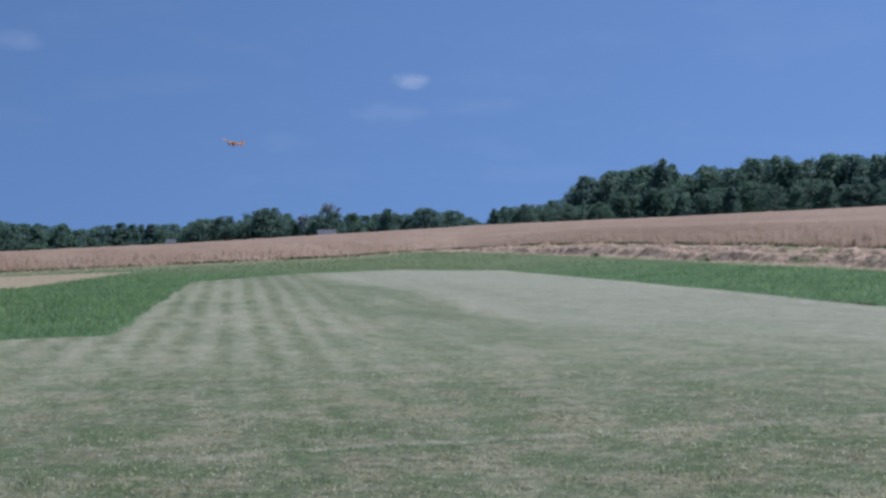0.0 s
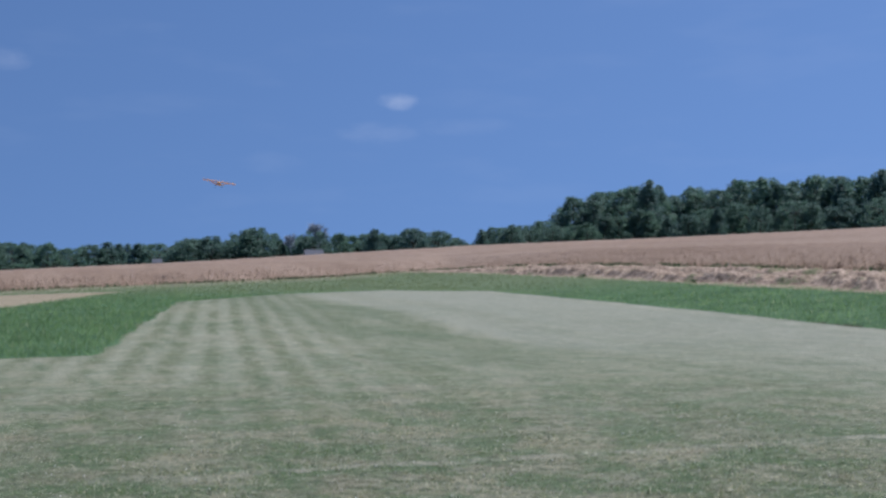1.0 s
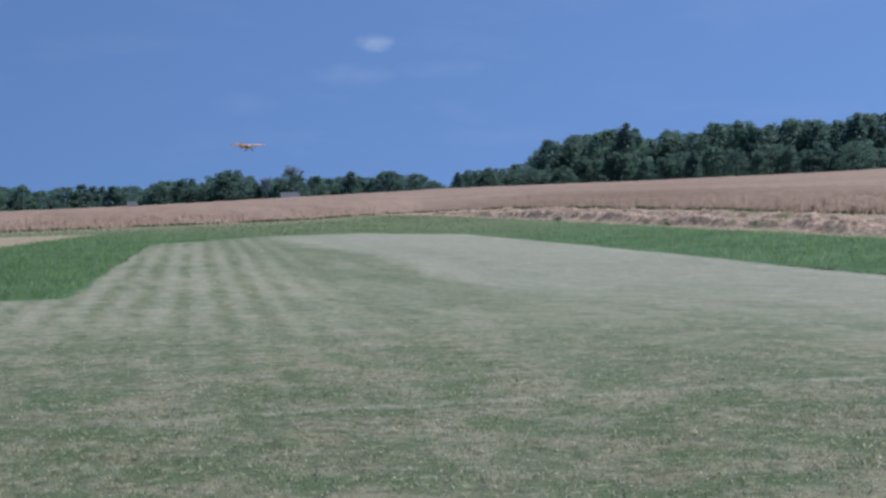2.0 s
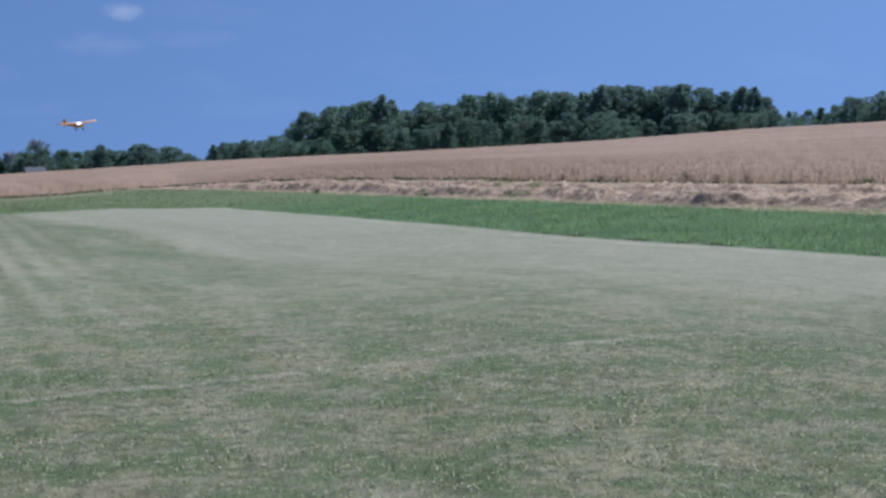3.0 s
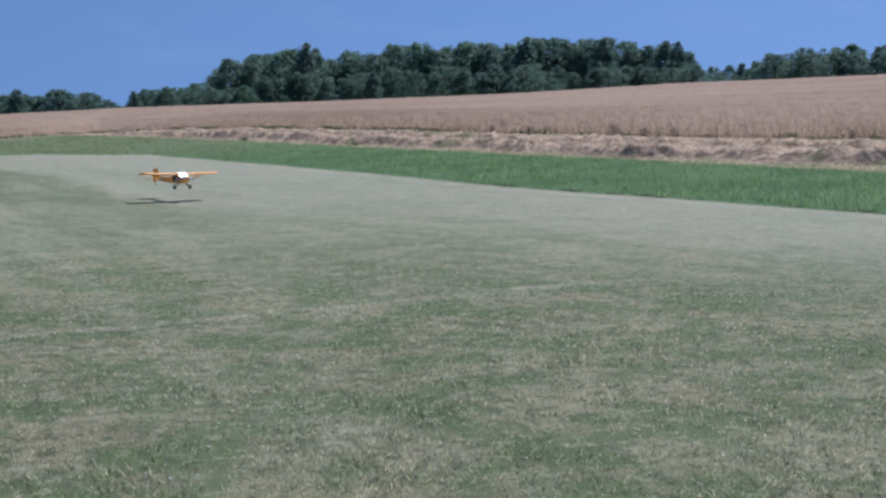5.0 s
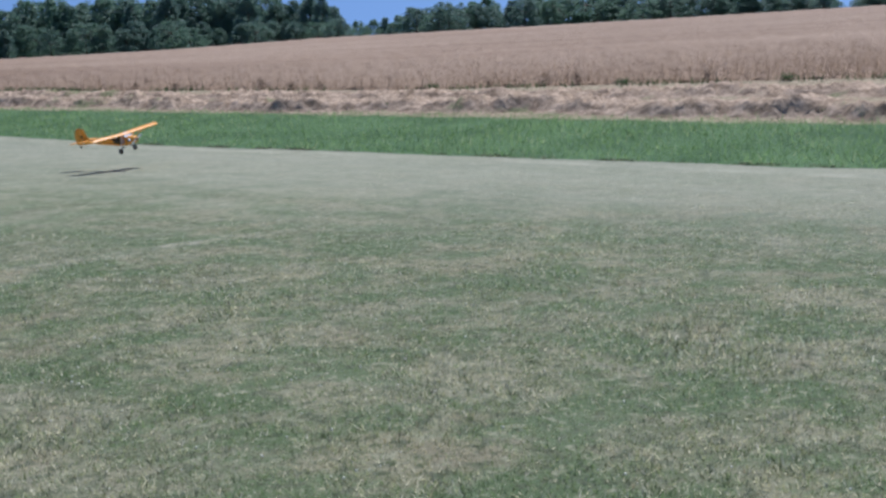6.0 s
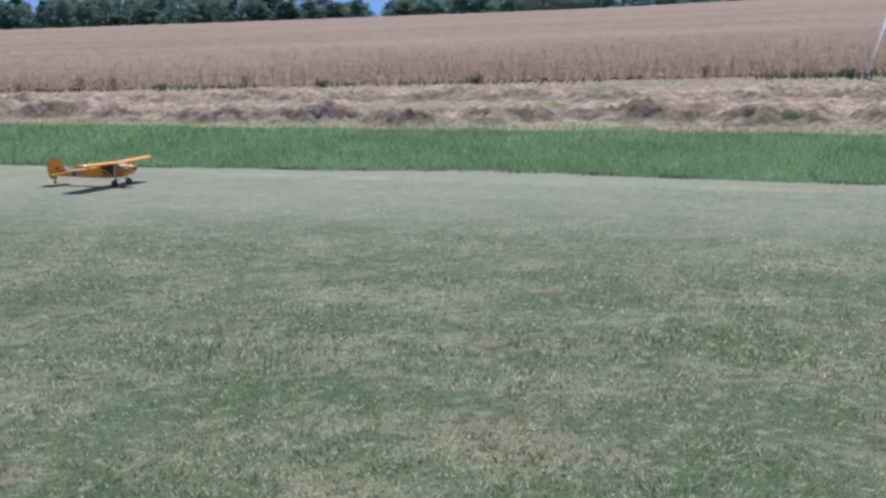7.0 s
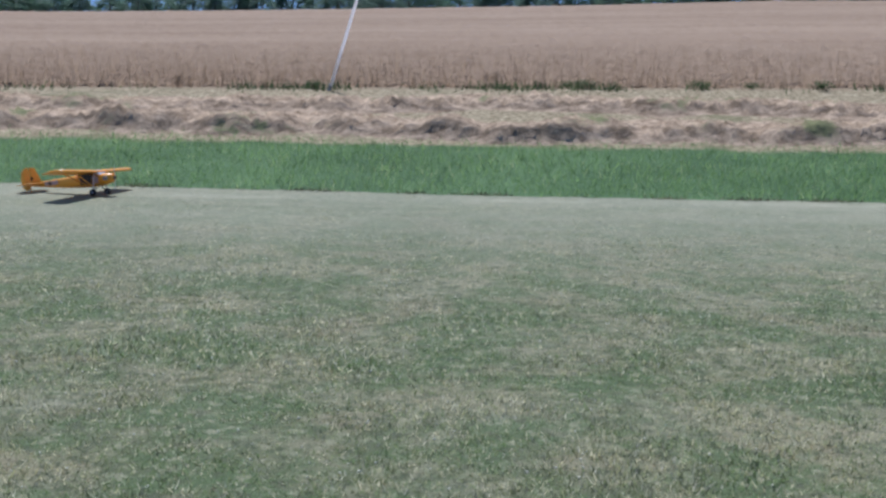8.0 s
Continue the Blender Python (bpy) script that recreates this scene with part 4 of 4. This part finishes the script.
def aeroplane():
    root = thing("model_aeroplane", "orange high-wing model aeroplane landing on the mown strip", "aeroplane")
    # fuselage: x forward, the ground under the main wheels at nought
    bm = bmesh.new()
    loft(bm, [(-0.93, 0.25, 0.285, 0.012), (-0.70, 0.21, 0.288, 0.030), (-0.42, 0.165, 0.293, 0.055), (-0.16, 0.13, 0.302, 0.082), (0.0, 0.12, 0.302, 0.092), (0.13, 0.12, 0.285, 0.092)])
    body = part("fuselage", bm, MAT_ORANGE, root, "orange film-covered fuselage", True)
    bm = bmesh.new()
    loft(bm, [(0.13, 0.124, 0.278, 0.0925), (0.20, 0.13, 0.272, 0.09), (0.275, 0.145, 0.262, 0.078), (0.305, 0.165, 0.25, 0.05)])
    cowl = part("cowling", bm, MAT_ORANGE, root, "orange rounded engine cowling", True)
    for side in (-1, 1):
        bm = bmesh.new()
        tube(bm, [(0.235, side * 0.07, 0.205), (0.235, side * 0.125, 0.205)], [0.026, 0.024], 10)
        part("engine_cylinder", bm, MAT_STEEL, cowl, "grey finned engine cylinder")
        bm = bmesh.new()
        v = [bm.verts.new(c) for c in ((-0.13, side * 0.0875, 0.160), (0.03, side * 0.0945, 0.160), (0.045, side * 0.0945, 0.292), (-0.15, side * 0.0865, 0.292))]
        f = bm.faces.new(v)
        bmesh.ops.extrude_face_region(bm, geom=[f])
        bmesh.ops.translate(bm, verts=bm.verts[-4:], vec=(0, side * 0.004, 0))
        part("side_window", bm, MAT_DARK, body, "dark cabin side window")
        bm = bmesh.new()
        box(bm, 0.085, side * 0.095, 0.205, 0.075, 0.004, 0.085)
        part("side_panel", bm, MAT_PALE, body, "pale lilac door panel")
        bm = bmesh.new()
        box(bm, -0.60, side * 0.0445, 0.247, 0.065, 0.005, 0.017, Euler((0, 0, side * 0.09)))
        box(bm, -0.60, side * 0.0447, 0.247, 0.017, 0.0055, 0.065, Euler((0, 0, side * 0.09)))
        part("cross_mark", bm, MAT_DARK, body, "dark cross mark")
        bm = bmesh.new()
        box(bm, -0.575, side * 0.0435, 0.250, 0.20, 0.004, 0.055, Euler((0, 0, side * 0.09)))
        part("tail_panel", bm, MAT_PALE, body, "pale lilac panel")
    bm = bmesh.new()
    v = [bm.verts.new(c) for c in ((0.155, -0.088, 0.262), (0.155, 0.088, 0.262), (0.088, 0.084, 0.334), (0.088, -0.084, 0.334), (0.05, -0.084, 0.30), (0.05, 0.084, 0.30))]
    for f in ((0, 1, 2, 3), (3, 2, 5, 4), (0, 3, 4), (1, 5, 2), (0, 4, 5, 1)):
        bm.faces.new([v[i] for i in f])
    part("windscreen", bm, MAT_SCREEN, root, "shiny clear plastic windscreen")
    # wing, in one piece, with slight dihedral and rounded tips
    bm = bmesh.new()
    h = SPAN / 2
    tips = [(-h, 0.0, -0.10), (-h * 0.985, 0.07, -0.17), (-h * 0.95, 0.112, -0.195), (-h * 0.9, 0.125, -0.20), (0, 0.125, -0.20)]
    st = tips + [(-y, l, t) for y, l, t in tips[-2::-1]]
    foil(bm, [(y, l, t, 0.302 + 0.02 * abs(y) / h) for y, l, t in st], 0.034)
    wing = part("wing", bm, MAT_ORANGE, root, "orange film-covered wing with rounded tips", True)
    for side in (-1, 1):
        bm = bmesh.new()
        box(bm, -0.175, side * 0.62, 0.317, 0.055, 0.42, 0.006, Euler((side * 0.029, 0, 0)))
        part("aileron", bm, MAT_ORANGE, wing)
        for x0, x1 in ((0.02, 0.055), (-0.02, -0.10)):
            bm = bmesh.new()
            tube(bm, [(x0, side * 0.088, 0.135), (x1, side * 0.52, 0.312)], [0.008, 0.008], 8)
            part("wing_strut", bm, MAT_ORANGE, root, "thin orange wing strut")
    # tail
    bm = bmesh.new()
    foil(bm, [(0.255, -0.69, -0.90, 0), (0.32, -0.755, -0.905, 0), (0.41, -0.79, -0.905, 0), (0.462, -0.812, -0.905, 0), (0.492, -0.85, -0.90, 0)], 0.012, "y")
    part("fin", bm, MAT_ORANGE, root, "", True)
    bm = bmesh.new()
    foil(bm, [(0.20, -0.903, -0.99, 0), (0.24, -0.906, -1.03, 0), (0.35, -0.908, -1.04, 0), (0.43, -0.908, -1.025, 0), (0.478, -0.908, -0.99, 0), (0.495, -0.903, -0.95, 0)], 0.012, "y")
    rud = part("rudder", bm, MAT_ORANGE, root, "", True)
    for side in (-1, 1):
        bm = bmesh.new()
        box(bm, -0.875, side * 0.0125, 0.345, 0.045, 0.004, 0.014)
        box(bm, -0.875, side * 0.013, 0.345, 0.014, 0.0045, 0.045)
        part("tail_mark", bm, MAT_DARK, rud, "small dark mark")
        bm = bmesh.new()
        foil(bm, [(side * 0.01, -0.72, -0.875, 0.268), (side * 0.16, -0.755, -0.88, 0.268), (side * 0.26, -0.80, -0.885, 0.268), (side * 0.29, -0.84, -0.88, 0.268)], 0.010)
        part("tailplane", bm, MAT_ORANGE, root, "", True)
        bm = bmesh.new()
        foil(bm, [(side * 0.02, -0.88, -0.97, 0.268), (side * 0.2, -0.885, -0.985, 0.268), (side * 0.285, -0.885, -0.95, 0.268)], 0.008)
        part("elevator", bm, MAT_ORANGE, root, "", True)
        # undercarriage
        bm = bmesh.new()
        tube(bm, [(0.06, side * 0.06, 0.135), (0.075, side * 0.165, 0.06)], [0.007, 0.006], 8)
        tube(bm, [(0.135, side * 0.06, 0.135), (0.08, side * 0.165, 0.06)], [0.006, 0.005], 8)
        tube(bm, [(0.077, side * 0.165, 0.06), (0.077, side * 0.195, 0.055)], [0.007, 0.006], 8)
        part("gear_leg", bm, MAT_BLACK, root, "dark wire gear leg")
        bm = bmesh.new()
        tube(bm, [(0.085, side * 0.10, 0.30), (0.080, side * 0.145, 0.17), (0.077, side * 0.185, 0.05)], [0.006, 0.007, 0.006], 8)
        part("shock_strut", bm, MAT_WHITE, root, "long pale shock strut")
    wheels = []
    for side in (-1, 1):
        hub = new("wheel")
        hub.parent = root
        bm = bmesh.new()
        disc(bm, (0, 0, 0), 0.044, 0.034)
        part("tyre", bm, MAT_BLACK, hub, "black rubber tyre", True)
        bm = bmesh.new()
        disc(bm, (0, 0, 0), 0.021, 0.039, 14)
        part("rim", bm, MAT_STEEL, hub, "grey rim")
        wheels.append((hub, side))
    bm = bmesh.new()
    tube(bm, [(-0.90, 0, 0.255), (-0.945, 0, 0.175)], [0.005, 0.004], 6)
    part("tail_leg", bm, MAT_STEEL, root)
    bm = bmesh.new()
    disc(bm, (-0.948, 0, 0.165), 0.020, 0.014, 14)
    part("tail_wheel", bm, MAT_BLACK, root, "small black tail wheel")
    prop = new("propeller")
    prop.parent = root
    bm = bmesh.new()
    for side in (-1, 1):
        foil(bm, [(side * 0.01, 0.014, -0.014, 0), (side * 0.07, 0.024, -0.020, 0), (side * 0.14, 0.016, -0.014, 0), (side * 0.165, 0.005, -0.005, 0)], 0.009)
    bmesh.ops.rotate(bm, verts=bm.verts, matrix=Matrix.Rotation(radians(72), 3, "Y"))
    part("blade", bm, MAT_WHITE, prop, "pale two-bladed propeller")
    bm = bmesh.new()
    tube(bm, [(-0.012, 0, 0), (0.004, 0, 0), (0.022, 0, 0), (0.032, 0, 0)], [0.024, 0.024, 0.015, 0.003], 14)
    part("spinner", bm, MAT_BLACK, prop, "", True)
    return root, wheels, prop


PLANE, WHEELS, PROP = aeroplane()


def flight(x, y, z, az, pitch, roll):
    """A pose of the aeroplane: place, compass heading, nose up, left wing up."""
    a, p, r = radians(az), radians(pitch), radians(roll)
    f = Vector((math.sin(a) * math.cos(p), math.cos(a) * math.cos(p), math.sin(p)))
    l = Vector((-math.cos(a), math.sin(a), 0))
    u = f.cross(l)
    l, u = l * math.cos(r) + u * math.sin(r), u * math.cos(r) - l * math.sin(r)
    m = Matrix((f, l, u)).transposed().to_4x4()
    m.translation = (x, y, z)
    return m


def motions():
    rows = [
        (0.0, -13.35, 78.95, 6.99, 212, 3.0, -14.0),
        (0.3, -13.20, 76.02, 6.51, 186, 3.0, -10.0),
        (0.7, -12.61, 72.10, 5.82, 175, 3.5, -11.0),
        (1.0, -11.74, 69.22, 5.17, 168, 3.5, -9.0),
        (1.2, -11.05, 67.33, 4.74, 164, 3.5, -5.0),
        (2.3, -6.24, 59.50, 3.39, 147, 0.0, 6.0),
        (2.5, -5.28, 58.24, 3.23, 146, 0.0, 11.0),
        (2.7, -4.33, 56.39, 3.30, 144, 0.0, 8.0),
        (3.0, -3.17, 53.24, 3.15, 142, 0.0, 6.0),
        (3.2, -2.53, 50.77, 3.02, 145, 0.0, 7.0),
        (3.5, -1.50, 46.38, 2.58, 149, 0.0, 8.0),
        (3.8, -0.83, 42.21, 2.26, 150, 0.0, 6.0),
        (4.0, -0.29, 39.73, 1.94, 150, 1.0, 3.0),
        (4.2, -0.02, 36.75, 1.65, 150, 2.0, 1.0),
        (5.3, 3.12, 24.35, -0.19, 152, 8.0, 0.0),
        (5.5, 4.20, 23.9, 0.02, 151, 15.0, 5.0),
        (5.8, 5.60, 22.07, 0.22, 148, 8.0, 7.0),
        (6.0, 6.57, 20.84, 0.22, 149, 5.5, 8.0),
        (6.2, 7.35, 19.34, 0.15, 150, 3.5, 7.0),
        (6.5, 8.30, 16.40, 0.0, 151, 2.0, 4.5),
        (6.8, 9.67, 14.69, 0.0, 155, 5.0, 0.5),
        (7.0, 10.60, 13.45, 0.0, 159, 7.5, 0.0),
        (7.5, 13.01, 10.74, 0.0, 172, 9.5, -1.5),
        (7.8, 13.88, 8.88, 0.0, 177, 10.0, -2.3),
        (8.0, 14.29, 7.67, 0.0, 180, 10.0, -3.0),
    ]
    walk(PLANE, [(r[0], flight(*r[1:])) for r in rows])
    for hub, side in WHEELS:
        spin = [(0.0, pose(0.077, side * 0.185, 0.045)), (6.35, pose(0.077, side * 0.185, 0.045))]
        for k in range(1, 50):
            spin.append((6.35 + k / 30, pose(0.077, side * 0.185, 0.045, 0, 80.0 * k, 0)))
        walk(hub, spin)
    walk(PROP, [(k / 10, pose(0.312, 0, 0.205, 75.0 * k + 20, 0, 0)) for k in range(81)])


motions()
